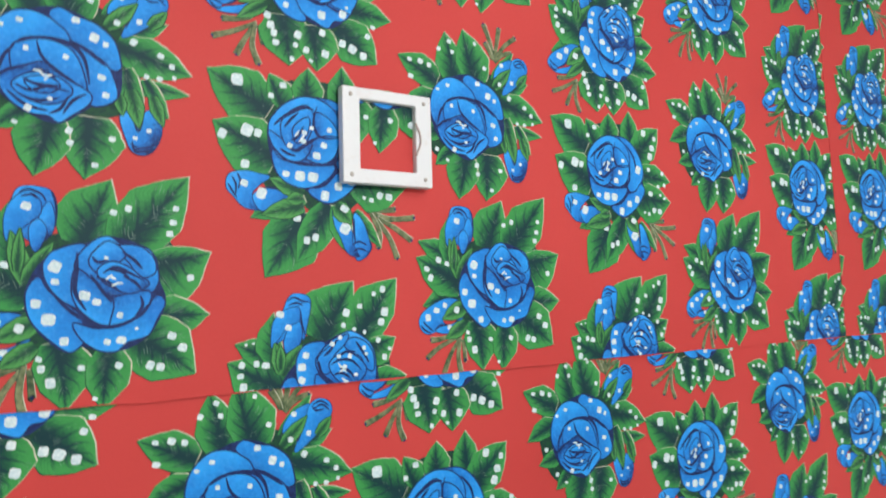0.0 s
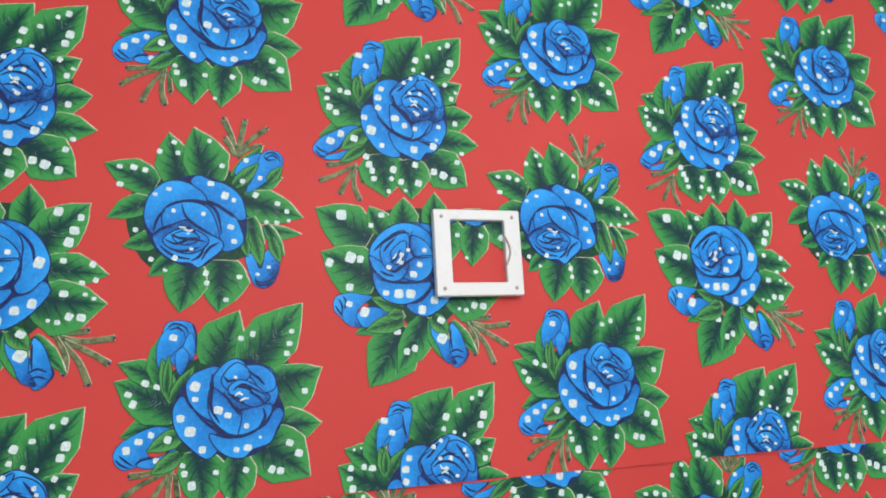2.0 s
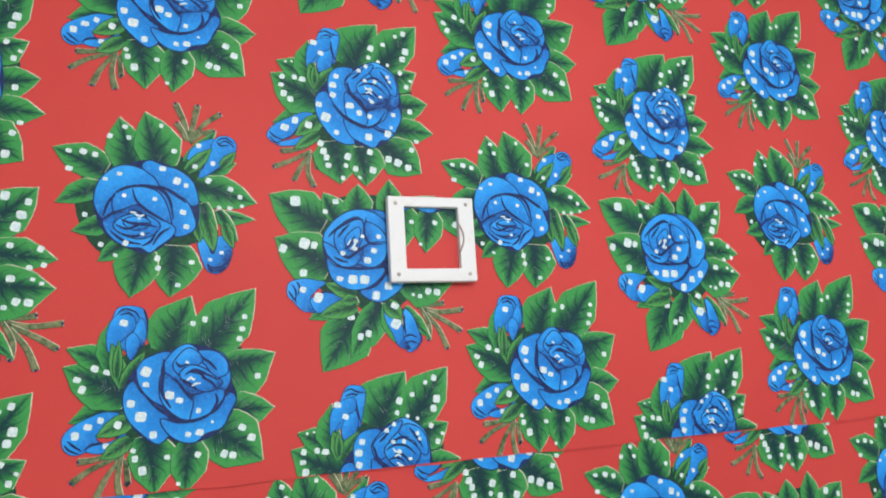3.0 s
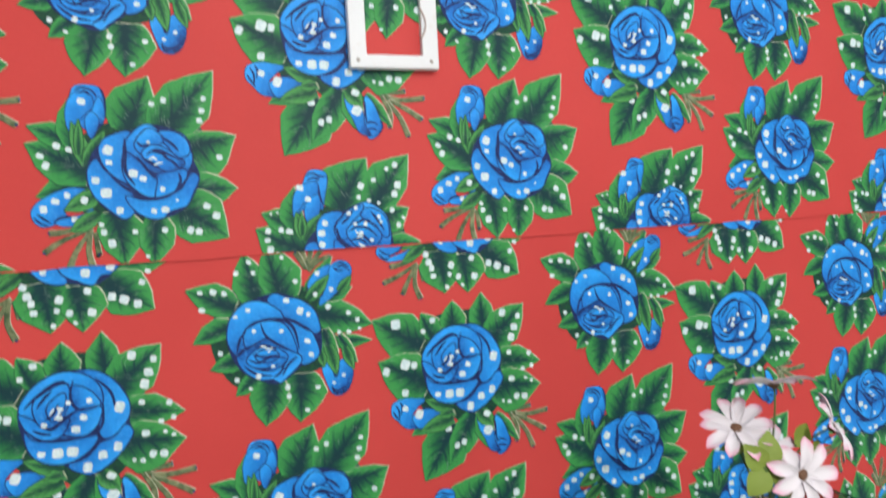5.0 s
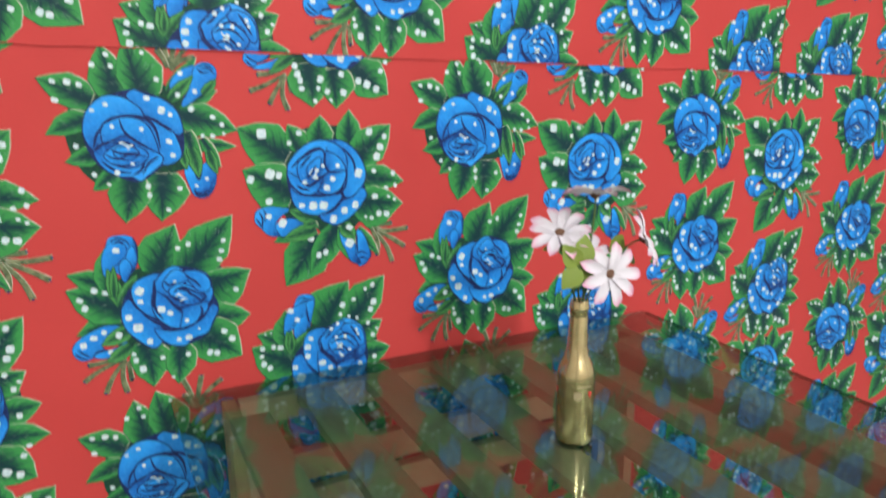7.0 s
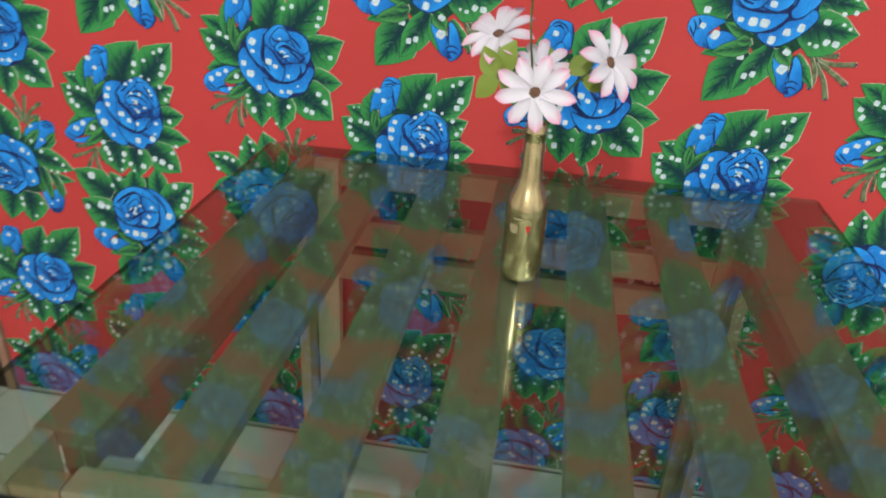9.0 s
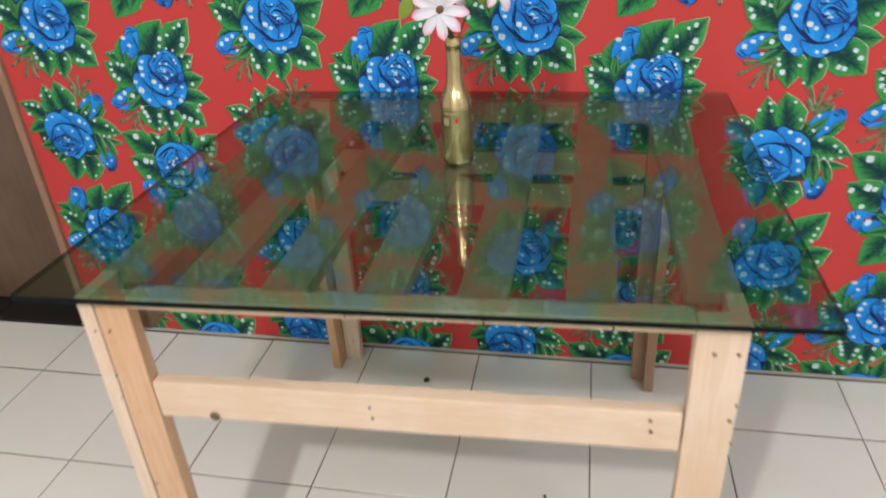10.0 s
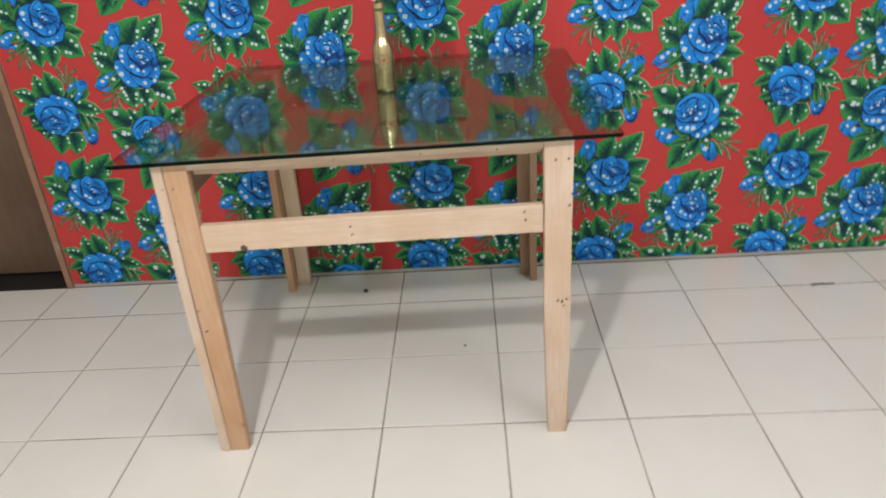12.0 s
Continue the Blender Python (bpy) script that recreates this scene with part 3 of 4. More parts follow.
    p.petal([(-55, -127), (0, -173), (79, -218), (64, -179), (12, -133), (-6, -73), (-36, -70)], (73, -76))
    p.petal([(-6, -100), (39, -136), (97, -133), (155, -76), (136, -30), (73, -12), (18, -45)], (73, -76))
    p.stroke([(-52, -118), (-39, -61), (15, -9), (33, 52)], 16)
    p.stroke([(-136, -3), (-88, 55), (-33, 91), (27, 112), (82, 91), (130, 27)], 16)
    p.stroke([(0, -97), (39, -115), (94, -106), (136, -64)], 12)
    p.stroke([(9, -55), (45, -61), (82, -39)], 12)
    p.stroke([(115, -185), (142, -145), (173, -91)], 12)
    p.stroke([(24, -121), (67, -145), (112, -142)], 12)
    p.stroke([(36, -79), (73, -70), (103, -36)], 12)
    p.stroke([(-30, -136), (-3, -155), (30, -194)], 12)
    p.stroke([(52, 106), (103, 130), (155, 139)], 12)
    p.stroke([(36, -64), (55, -73), (67, -61)], 9, M_DOT)
    p.stroke([(45, -39), (64, -27)], 9, M_DOT)
    p.stroke([(33, -103), (45, -85), (64, -94)], 9, M_DOT)
    p.dots(((-106, -145, 30), (-124, -100, 39), (-127, -48, 33), (-197, 3, 33), (-167, 67, 52), (-121, 142, 27), (36, 161, 42), (133, 142, 39), (167, 42, 27), (152, 109, 18), (-48, 3, 45), (-3, 39, 30)))
    p.dots(((48, 55, 24), (9, -182, 24), (45, -206, 21), (152, -155, 21), (161, -130, 18), (36, -130, 21), (85, -127, 21), (109, -48, 21), (61, -85, 24), (64, -21, 24)))


def round_bouquet(p):
    p.begin("stem_print")
    p.stem((230, 261), (309, 264), (367, 258))
    p.stem((230, 267), (339, 300), (461, 294))
    p.stem((276, 294), (367, 345), (442, 397))
    p.stem((273, 303), (333, 385), (367, 476))
    p.stem((248, 279), (285, 358), (276, 430))
    p.begin("leaf_print")
    p.shape([(-191, -67), (-115, -167), (-36, -200), (94, -194), (179, -133), (221, -39), (212, 39), (212, 109), (76, 233), (9, 227), (-52, 179), (-152, 136), (-182, 58)], M_SHADE, grow=1.34)
    p.leaf((-188, -124), (-427, -279), 88, 91)
    p.leaf((-133, -155), (-182, -285), 28, 60)
    p.leaf((-21, -164), (-15, -327), 53, 60)
    p.leaf((148, -148), (139, -352), 60, 53)
    p.leaf((161, -85), (367, -270), 81, 81)
    p.leaf((188, 0), (439, 36), 63, 53)
    p.leaf((167, 118), (433, 155), 67, 116)
    p.leaf((-164, 64), (-412, -76), 102, 88)
    p.leaf((-58, 209), (-279, 303), 46, 46)
    p.leaf((-61, 276), (-227, 539), 113, 88)
    p.leaf((58, 245), (-97, 485), 70, 53)
    p.leaf((109, 242), (148, 461), 21, 60)
    p.leaf((164, 276), (288, 424), 32, 18)
    p.dots(((-309, -245, 53), (-124, -242, 32), (-176, -194, 28), (-279, -45, 53), (-236, -36, 35), (-376, -24, 39), (-291, 91, 39), (248, -236, 39), (333, -209, 32), (309, -155, 42), (288, -106, 42), (270, -30, 28)))
    p.dots(((379, -12, 28), (339, 64, 28), (391, 55, 25), (273, 106, 39), (352, 112, 21), (385, 130, 21), (294, 200, 32), (339, 206, 39), (252, 221, 25), (218, 212, 18), (-94, 212, 28), (-85, 303, 39)))
    p.dots(((-48, 394, 32), (-9, 382, 32)))
    p.begin("bud_print")
    p.petal([(-355, 133), (-291, 118), (-239, 127), (-191, 139), (-227, 164), (-267, 206), (-252, 242), (-212, 273), (-297, 264), (-342, 218), (-367, 185)])
    p.petal([(-261, 209), (-197, 185), (-145, 200), (-106, 221), (-167, 239), (-227, 276), (-258, 245)])
    p.stroke([(-345, 142), (-330, 173), (-333, 218)], 9)
    p.stroke([(-324, 130), (-312, 155), (-321, 191)], 9)
    p.stroke([(-361, 170), (-348, 194), (-327, 227)], 9)
    p.stroke([(-252, 200), (-197, 182), (-136, 197)], 9)
    p.dots(((-297, 167, 35), (-230, 206, 46)))
    p.leaf((-52, 200), (-197, 142), 28, 28, M_SEPAL)
    p.leaf((-55, 252), (-233, 291), 32, 32, M_SEPAL)
    p.leaf((-64, 221), (-130, 230), 21, 21, M_SEPAL)
    p.begin("bud_print")
    p.petal([(170, 279), (206, 315), (230, 385), (242, 421), (206, 470), (170, 476), (158, 418), (161, 348)])
    p.petal([(73, 264), (115, 300), (152, 352), (155, 409), (182, 464), (130, 448), (103, 385), (76, 327)])
    p.stroke([(152, 415), (185, 400), (221, 415)], 9)
    p.stroke([(158, 442), (185, 430), (221, 442)], 9)
    p.stroke([(167, 303), (164, 358), (167, 406)], 9)
    p.stroke([(233, 397), (242, 427), (212, 470)], 9)
    p.dots(((124, 345, 49),))
    p.leaf((88, 242), (155, 324), 32, 32, M_SEPAL)
    p.dots(((124, 261, 42),))
    p.begin("rose_print")
    p.shape([(-191, -67), (-115, -167), (-36, -200), (94, -194), (179, -133), (221, -39), (212, 39), (212, 109), (76, 233), (9, 227), (-52, 179), (-152, 136), (-182, 58)], M_NAVY, grow=1.02)
    p.petal([(0, -197), (94, -194), (170, -139), (218, -48), (212, 24), (158, 85), (112, 97), (97, 52), (121, -42), (100, -124), (30, -164)], (-64, -58))
    p.petal([(-33, 188), (24, 164), (91, 118), (152, 100), (197, 55), (224, 88), (200, 133), (142, 194), (67, 236), (12, 227)], (-64, -58))
    p.petal([(-176, 27), (-121, 58), (-30, 76), (85, 82), (45, 142), (-33, 176), (-103, 167), (-152, 133), (-176, 82)], (-64, -58))
    p.petal([(-191, -67), (-170, -112), (-115, -167), (-36, -200), (45, -188), (103, -142), (121, -76), (97, 3), (27, 64), (-67, 70), (-136, 42), (-179, -21)], (-64, -58))
    p.petal([(9, -139), (67, -118), (109, -61), (94, -39), (27, -36), (3, -79)], (-64, -58))
    p.petal([(-45, 48), (-18, 0), (27, -36), (106, -39), (106, 3), (76, 52), (24, 73)], (-64, -58))
    p.petal([(-191, -48), (-142, -18), (-94, 30), (-12, -9), (-45, 55), (-103, 70), (-155, 52), (-182, -6)], (-64, -58))
    p.petal([(-139, -79), (-91, -139), (-24, -164), (0, -112), (-27, -30), (-76, 21), (-124, 0)], (-64, -58))
    p.petal([(-91, -58), (-55, -100), (-18, -112), (-30, -48), (-73, -6)], (-64, -58))
    p.stroke([(-170, -73), (-121, -115), (-45, -155), (3, -152)], 16)
    p.stroke([(-115, -3), (-82, 27), (-24, -12), (18, -36)], 16)
    p.stroke([(18, -164), (0, -94), (27, -39), (97, -36)], 12)
    p.stroke([(121, -52), (112, 30), (82, 79)], 12)
    p.stroke([(-182, 6), (-127, 64), (-33, 82), (82, 79)], 12)
    p.stroke([(-27, 179), (36, 164), (94, 112)], 12)
    p.stroke([(-127, -67), (-97, -103), (-64, -133)], 12)
    p.stroke([(-100, -15), (-70, -33), (-45, -76)], 12)
    p.stroke([(100, -161), (155, -91), (167, -6)], 12)
    p.stroke([(-148, 21), (-118, 39), (-82, 48)], 12)
    p.stroke([(-39, -58), (-48, -33), (-67, -12)], 9, M_DOT)
    p.stroke([(-82, -33), (-64, -58)], 9, M_DOT)
    p.dots(((182, -24, 46), (-127, 124, 35), (-67, 130, 46), (-12, 133, 53), (161, 142, 39), (100, 167, 42), (39, 209, 42), (70, -70, 25), (42, -3, 32), (9, 42, 39), (-9, -73, 21), (-42, -52, 25)))
    p.dots(((-48, -15, 28), (-106, 6, 25)))


def turned_bouquet(p):
    p.begin("stem_print")
    p.stem((173, -306), (161, -385), (124, -479))
    p.stem((176, -306), (194, -370), (218, -473))
    p.stem((176, -300), (242, -382), (315, -436))
    p.stem((167, -306), (152, -345), (127, -388))
    p.stem((182, -294), (230, -339), (285, -352))
    p.begin("leaf_print")
    p.shape([(-203, -15), (-167, -139), (-88, -182), (15, -209), (130, -167), (191, -106), (209, -24), (197, 91), (112, 130), (15, 197), (-79, 173), (-161, 109)], M_SHADE, grow=1.34)
    p.leaf((-161, -158), (-361, -264), 52, 64)
    p.leaf((-173, -85), (-352, -24), 32, 50)
    p.leaf((-136, 64), (-291, 97), 36, 34)
    p.leaf((-85, 148), (-191, 230), 34, 30)
    p.leaf((-61, -173), (-106, -406), 70, 55)
    p.leaf((52, -173), (-3, -433), 59, 98)
    p.leaf((164, -200), (294, -355), 30, 25)
    p.leaf((224, -148), (376, -203), 30, 34)
    p.leaf((197, -97), (458, -15), 61, 61)
    p.leaf((248, 33), (448, 61), 20, 34)
    p.leaf((100, 170), (85, 394), 98, 66)
    p.leaf((-12, 185), (-70, 388), 64, 80)
    p.leaf((227, -18), (270, 194), 32, 30)
    p.leaf((291, 15), (370, 158), 20, 20)
    p.dots(((-300, -248, 27), (-245, -245, 34), (-200, -233, 27), (-300, -170, 32), (-239, 30, 23), (-179, 158, 23), (-124, 206, 20), (-82, -361, 27), (-142, -318, 25), (-67, -312, 23), (64, -370, 20), (115, -255, 25)))
    p.dots(((255, -121, 27), (348, -82, 27), (388, -45, 25), (297, 3, 20), (342, 6, 25), (394, -3, 18), (39, 224, 27), (42, 267, 25), (176, 245, 27), (118, 342, 25)))
    p.begin("bud_print")
    p.petal([(170, -218), (179, -252), (215, -291), (276, -315), (291, -297), (267, -270), (227, -230), (188, -209)])
    p.petal([(282, -306), (324, -330), (367, -315), (379, -273), (348, -221), (309, -191), (248, -145), (215, -136), (236, -191), (261, -236)])
    p.stroke([(297, -309), (333, -321), (367, -297)], 9)
    p.stroke([(306, -294), (336, -306), (370, -279)], 9)
    p.stroke([(294, -306), (312, -285), (345, -288)], 9)
    p.stroke([(267, -270), (252, -227), (230, -170)], 9)
    p.dots(((218, -282, 25), (276, -200, 23)))
    p.leaf((164, -164), (273, -270), 23, 23, M_SEPAL)
    p.leaf((312, -185), (376, -255), 18, 18, M_SEPAL)
    p.dots(((200, -185, 25),))
    p.begin("bud_print")
    p.petal([(203, 167), (221, 139), (252, 170), (273, 155), (303, 130), (333, 158), (345, 206), (321, 270), (282, 297), (242, 285), (221, 239)])
    p.stroke([(236, 258), (270, 273), (318, 258)], 9)
    p.stroke([(242, 273), (276, 285), (312, 273)], 9)
    p.stroke([(248, 173), (264, 209), (282, 167)], 9)
    p.stroke([(242, 248), (248, 279), (267, 294)], 9)
    p.stroke([(291, 270), (294, 291), (309, 282)], 9)
    p.dots(((252, 236, 20), (300, 206, 20)))
    p.leaf((239, 58), (267, 200), 25, 25, M_SEPAL)
    p.leaf((315, 76), (352, 188), 20, 18, M_SEPAL)
    p.leaf((200, 79), (212, 158), 16, 16, M_SEPAL)
    p.begin("rose_print")
    p.shape([(-203, -15), (-167, -139), (-88, -182), (15, -209), (130, -167), (191, -106), (209, -24), (197, 91), (112, 130), (15, 197), (-79, 173), (-161, 109)], M_NAVY, grow=1.02)
    p.petal([(-203, -15), (-194, -91), (-167, -139), (-115, -179), (-55, -182), (12, -152), (48, -115), (21, 24), (-91, 70), (-167, 52)], (-42, 73))
    p.petal([(-15, -179), (15, -209), (70, -185), (130, -167), (188, -115), (209, -36), (203, -12), (173, -12), (115, -61), (58, -94), (36, -133)], (-42, 73))
    p.petal([(42, -88), (103, -64), (161, -24), (188, 39), (194, 91), (158, 121), (112, 127), (103, 76), (76, 0)], (-42, 73))
    p.petal([(-121, -61), (-70, -91), (12, -82), (58, -52), (85, 12), (91, 79), (21, 55), (-58, 12), (-121, 27), (-133, -24)], (-42, 73))
    p.petal([(-170, 61), (-145, 33), (-88, 9), (-33, -9), (12, 21), (67, 61), (109, 91), (100, 127), (42, 173), (9, 197), (-24, 176), (-79, 170), (-124, 142), (-155, 106)], (-42, 73))
    p.petal([(-130, 76), (-79, 36), (-12, 33), (48, 73), (33, 112), (-24, 136), (-91, 118)], (-42, 73))
    p.petal([(-91, 61), (-55, 42), (-9, 48), (12, 73), (-24, 97), (-67, 91)], (-42, 73))
    p.stroke([(-121, -64), (-48, -94), (45, -85), (91, -36), (106, 55)], 16)
    p.stroke([(45, -97), (103, -67), (161, -18)], 16)
    p.stroke([(-124, 73), (-79, 94), (-24, 76), (45, 88)], 12)
    p.stroke([(-100, 52), (-58, 70), (12, 70)], 12)
    p.stroke([(-82, 36), (-45, 18), (3, 45)], 12)
    p.stroke([(-112, 109), (-58, 127), (12, 112)], 12)
    p.stroke([(-55, -82), (-39, -27), (12, 24), (85, 70)], 12)
    p.stroke([(-164, 52), (-142, 30), (-82, 6)], 12)
    p.stroke([(-145, 100), (-91, 145), (-24, 161)], 12)
    p.stroke([(39, 103), (15, 148), (-21, 170)], 12)
    p.stroke([(94, 91), (52, 118), (21, 167)], 12)
    p.stroke([(-170, 39), (-152, -18), (-121, -58)], 12)
    p.stroke([(-67, 21), (-39, 24)], 9, M_DOT)
    p.stroke([(-48, 30), (-27, 39), (-9, 33)], 9, M_DOT)
    p.stroke([(-36, 52), (-24, 48)], 9, M_DOT)
    p.dots(((-106, -148, 25), (-161, -124, 23), (67, -173, 32), (124, -118, 36), (161, -97, 23), (145, 24, 32), (158, 88, 27), (-88, -52, 20), (33, -36, 20), (-85, 155, 27), (-18, 118, 18)))


def bouquet_meshes(draw, seed):
    """The pieces of one bouquet, the rose first."""
    p = Print(seed)
    draw(p)
    made = []
    for name, bm in p.pieces[::-1]:
        for f in bm.faces:
            f.normal_update()
            if f.normal.y > 0:
                f.normal_flip()
        made.append((name, mesh_of(bm, name, *PRINT_MATS)))
    return made


BOUQUETS = {"A": bouquet_meshes(spreading_bouquet, 7), "B": bouquet_meshes(dotted_bouquet, 8), "C": bouquet_meshes(round_bouquet, 9), "D": bouquet_meshes(turned_bouquet, 10)}


def lay_print(cloth, kind, x, z, y, lean, left, right, low, high, tilt=0.0):
    """One bouquet on a cloth, cut off where the cloth ends. The low edge may slope."""
    m = pose(x, y, z, 0, -lean, 0)
    reach = 0.168
    edges = (((left, 0, 0), (1, 0, 0)), ((right, 0, 0), (-1, 0, 0)), ((0, 0, high), (0, 0, -1)), ((0, 0, low), (-tilt, 0, 1)))
    cuts = []
    for co, no in edges:
        d = (Vector((x, 0, z)) - Vector(co)).dot(Vector(no))
        if d < -reach:
            return
        if d < reach:
            cuts.append((co, no))
    top = cloth
    for name, mesh in BOUQUETS[kind]:
        if not cuts:
            ob = new(name, mesh)
            if top is cloth:
                ob.matrix_world = m
        else:
            bm = bmesh.new()
            bm.from_mesh(mesh)
            bm.transform(m)
            for co, no in cuts:
                bmesh.ops.bisect_plane(bm, geom=bm.verts[:] + bm.edges[:] + bm.faces[:], plane_co=co, plane_no=no, clear_inner=True)
            if len(bm.faces) < 2:
                bm.free()
                continue
            ob = new(name, mesh_of(bm, name, *PRINT_MATS))
        ob.parent = top
        if name == "rose_print":
            top = ob


def sheet(left, right, low0, low1, high, y, thick=0.0025):
    """A cloth sheet with a slightly wavy lower hem."""
    bm = bmesh.new()
    n = 90
    rows = []
    for i in range(n + 1):
        k = i / n
        x = left + (right - left) * k
        z = low0 + (low1 - low0) * k + 0.0012 * math.sin(x * 23) + 0.0008 * math.sin(x * 61 + 1)
        rows.append([bm.verts.new((x, y, z)), bm.verts.new((x, y, high)), bm.verts.new((x, y + thick, high)), bm.verts.new((x, y + thick, z))])
    for a, b in zip(rows, rows[1:]):
        for k in range(4):
            j = (k + 1) % 4
            bm.faces.new((a[k], b[k], b[j], a[j]))
    bm.faces.new(rows[0])
    bm.faces.new(rows[-1][::-1])
    bmesh.ops.recalc_face_normals(bm, faces=bm.faces)
    return bm


# ---------------------------------------------------------------- the room
WALL_L, WALL_R, BACK, TOP = -3.2, 2.3, -3.7, 2.7
JAMB_X = -1.772
DOOR_L = -2.62

wall = thing("wall_north", (0, 0, 0), "plastered wall behind the red flowered cloth", "wall", kind="structure")
part("wall_face", box((JAMB_X - 0.004, 0.005, 0.0), (WALL_R, 0.16, TOP), 0), PLASTER, wall)
part("wall_face", box((WALL_L, 0.005, 0.0), (DOOR_L, 0.16, TOP), 0), PLASTER, wall)
part("wall_head", box((DOOR_L, 0.005, 2.08), (JAMB_X - 0.004, 0.16, TOP), 0), PLASTER, wall)
for nm, lo, hi in (("wall_east", (WALL_R, BACK, 0), (WALL_R + 0.15, 0.16, TOP)), ("wall_west", (WALL_L - 0.15, BACK, 0), (WALL_L, 0.16, TOP)),
                   ("wall_south", (WALL_L - 0.15, BACK - 0.15, 0), (WALL_R + 0.15, BACK, TOP))):
    ob = new(nm, mesh_of(box(lo, hi, 0), nm, PLASTER))
    tagged(ob, "plain pale plastered wall of the room", "wall", kind="structure")
tagged(new("ceiling", mesh_of(box((WALL_L - 0.15, BACK - 0.15, TOP), (WALL_R + 0.15, 0.16, TOP + 0.12), 0), "ceiling", CEILING_PAINT)),
       "plain white painted ceiling of the room", "ceiling", kind="structure")
floor = thing("floor", (0, 0, 0), "cream ceramic tile floor with dirty grout joints", "floor", kind="structure")
part("grout_bed", box((WALL_L - 0.15, BACK - 0.15, -0.06), (WALL_R + 0.15, 0.0, -0.0015), 0), GROUT, floor, "dark dirty grout between the tiles")
part("threshold_bed", box((WALL_L - 0.15, 0.0, -0.06), (WALL_R + 0.15, 0.4, -0.004), 0), GROUT, floor)

# doorway beside the cloth
jamb = thing("door_frame", (0, 0, 0), "worn tan wooden jamb at the edge of the cloth", "door frame", kind="structure")
part("jamb", box((JAMB_X - 0.026, -0.008, 0.0), (JAMB_X - 0.005, 0.155, 2.08), 0.003), JAMB, jamb)
part("jamb", box((DOOR_L, -0.010, 0.0), (DOOR_L + 0.025, 0.155, 2.08), 0.003), JAMB, jamb)
part("head", box((DOOR_L + 0.026, -0.010, 2.05), (JAMB_X - 0.031, 0.155, 2.08), 0.003), JAMB, jamb)
sill = thing("door_sill", (0, 0, 0), "black granite sill slabs under the brown door", "sill", kind="structure")
part("slab", box((-2.13, 0.002, -0.003), (JAMB_X - 0.031, 0.16, 0.006), 0.0015), GRANITE, sill)
part("slab", box((DOOR_L + 0.026, 0.002, -0.003), (-2.132, 0.16, 0.006), 0.0015), GRANITE, sill)
door = thing("door_1", (0, 0, 0), "closed plain brown wooden door over a black sill", "door", kind="structure")
part("leaf", box((DOOR_L + 0.028, 0.112, 0.012), (JAMB_X - 0.033, 0.148, 2.047), 0.002), DOOR, door)

# ---------------------------------------------------------------- the cloth on the wall
SEAM0, SEAM_SLOPE = 1.2605, -0.0235      # seam height at x = 0 and its slope
V_SEAM = 0.312                          # upright seam of the upper cloth
LOW = 0.014
PX, PZ = 0.5705, 0.550


def seam(x):
    return SEAM0 + SEAM_SLOPE * x


lower = thing("wall_cloth", (0.2, 0, 0), "red wall cloth printed with blue roses, hung down to the floor", "wall covering", "wall cloths")
part("cloth_sheet", sheet(JAMB_X, WALL_R - 0.002, LOW, LOW, 1.33, 0.0), RED, lower)
lower.location = (0, 0, 0)
for i in range(-2, 7):
    for j in range(-3, 2):
        for kind, x, z in (("D", -1.073, 1.157), ("A", -1.040, 0.889), ("C", -0.782, 1.075), ("B", -0.784, 0.748)):
            lay_print(lower, kind, x + PX * i + (0.006 if j <= 0 else 0.025) * j, z + (PZ if j <= 0 else 0.579) * j - 0.009 * i, 0.0, 0.0, JAMB_X, WALL_R - 0.002, LOW, seam(x + PX * i) + 0.010)

UX, UZ = (0.5680, -0.0105), (-0.0040, 0.5700)


def stretched(x):
    """The upper cloth is pulled a little wider towards its upright seam."""
    return x + 0.05 * max(0.0, x + 0.4)


for left, right, dx, dz, label in ((JAMB_X, V_SEAM - 0.001, 0.0, 0.0, "red wall cloth printed with blue roses, seamed over the one below"),
                                   (V_SEAM + 0.001, WALL_R - 0.002, 0.282, -0.006, "red rose-printed wall cloth joined along an upright seam")):
    upper = thing("wall_cloth", (0, 0, 0), label, "wall covering", "wall cloths")
    up_y = -0.0034
    part("cloth_sheet", sheet(left, right, seam(left), seam(right), TOP - 0.01, up_y, 0.0014), RED, upper)
    for i in range(-3, 6):
        for j in range(-1, 3):
            for kind, x, z in (("D", -0.702, 1.669), ("A", -0.658, 1.408), ("C", -0.959, 1.608), ("B", -0.948, 1.277)):
                lay_print(upper, kind, stretched(x + UX[0] * i + UZ[0] * j) + dx, z + dz + UX[1] * i + UZ[1] * j, up_y, 0.0, left, right, SEAM0 + 0.0015, TOP - 0.01, SEAM_SLOPE)

# ---------------------------------------------------------------- the square frame on the wall
plate = thing("wall_frame", (-0.8530, -0.0095, 1.6225), "white painted square wooden frame screwed over the cloth", "frame")
plate.rotation_euler = (0, radians(1.6), 0)
H, B, T = 0.0712, 0.0265, 0.014
VERT = 0.0680
bm = bmesh.new()
loops = []
for hx, z0, z1, y in ((H, -VERT, VERT, 0.0), (H, -VERT, VERT, -T), (H - B, -VERT + B * 0.78, VERT - B * 0.62, -T), (H - B, -VERT + B * 0.78, VERT - B * 0.62, 0.0)):
    loops.append([bm.verts.new((sx * hx, y, z)) for sx, z in ((-1, z0), (1, z0), (1, z1), (-1, z1))])
for a, b in zip(loops, loops[1:] + loops[:1]):
    for k in range(4):
        bm.faces.new((a[k], a[(k + 1) % 4], b[(k + 1) % 4], b[k]))
bmesh.ops.recalc_face_normals(bm, faces=bm.faces)
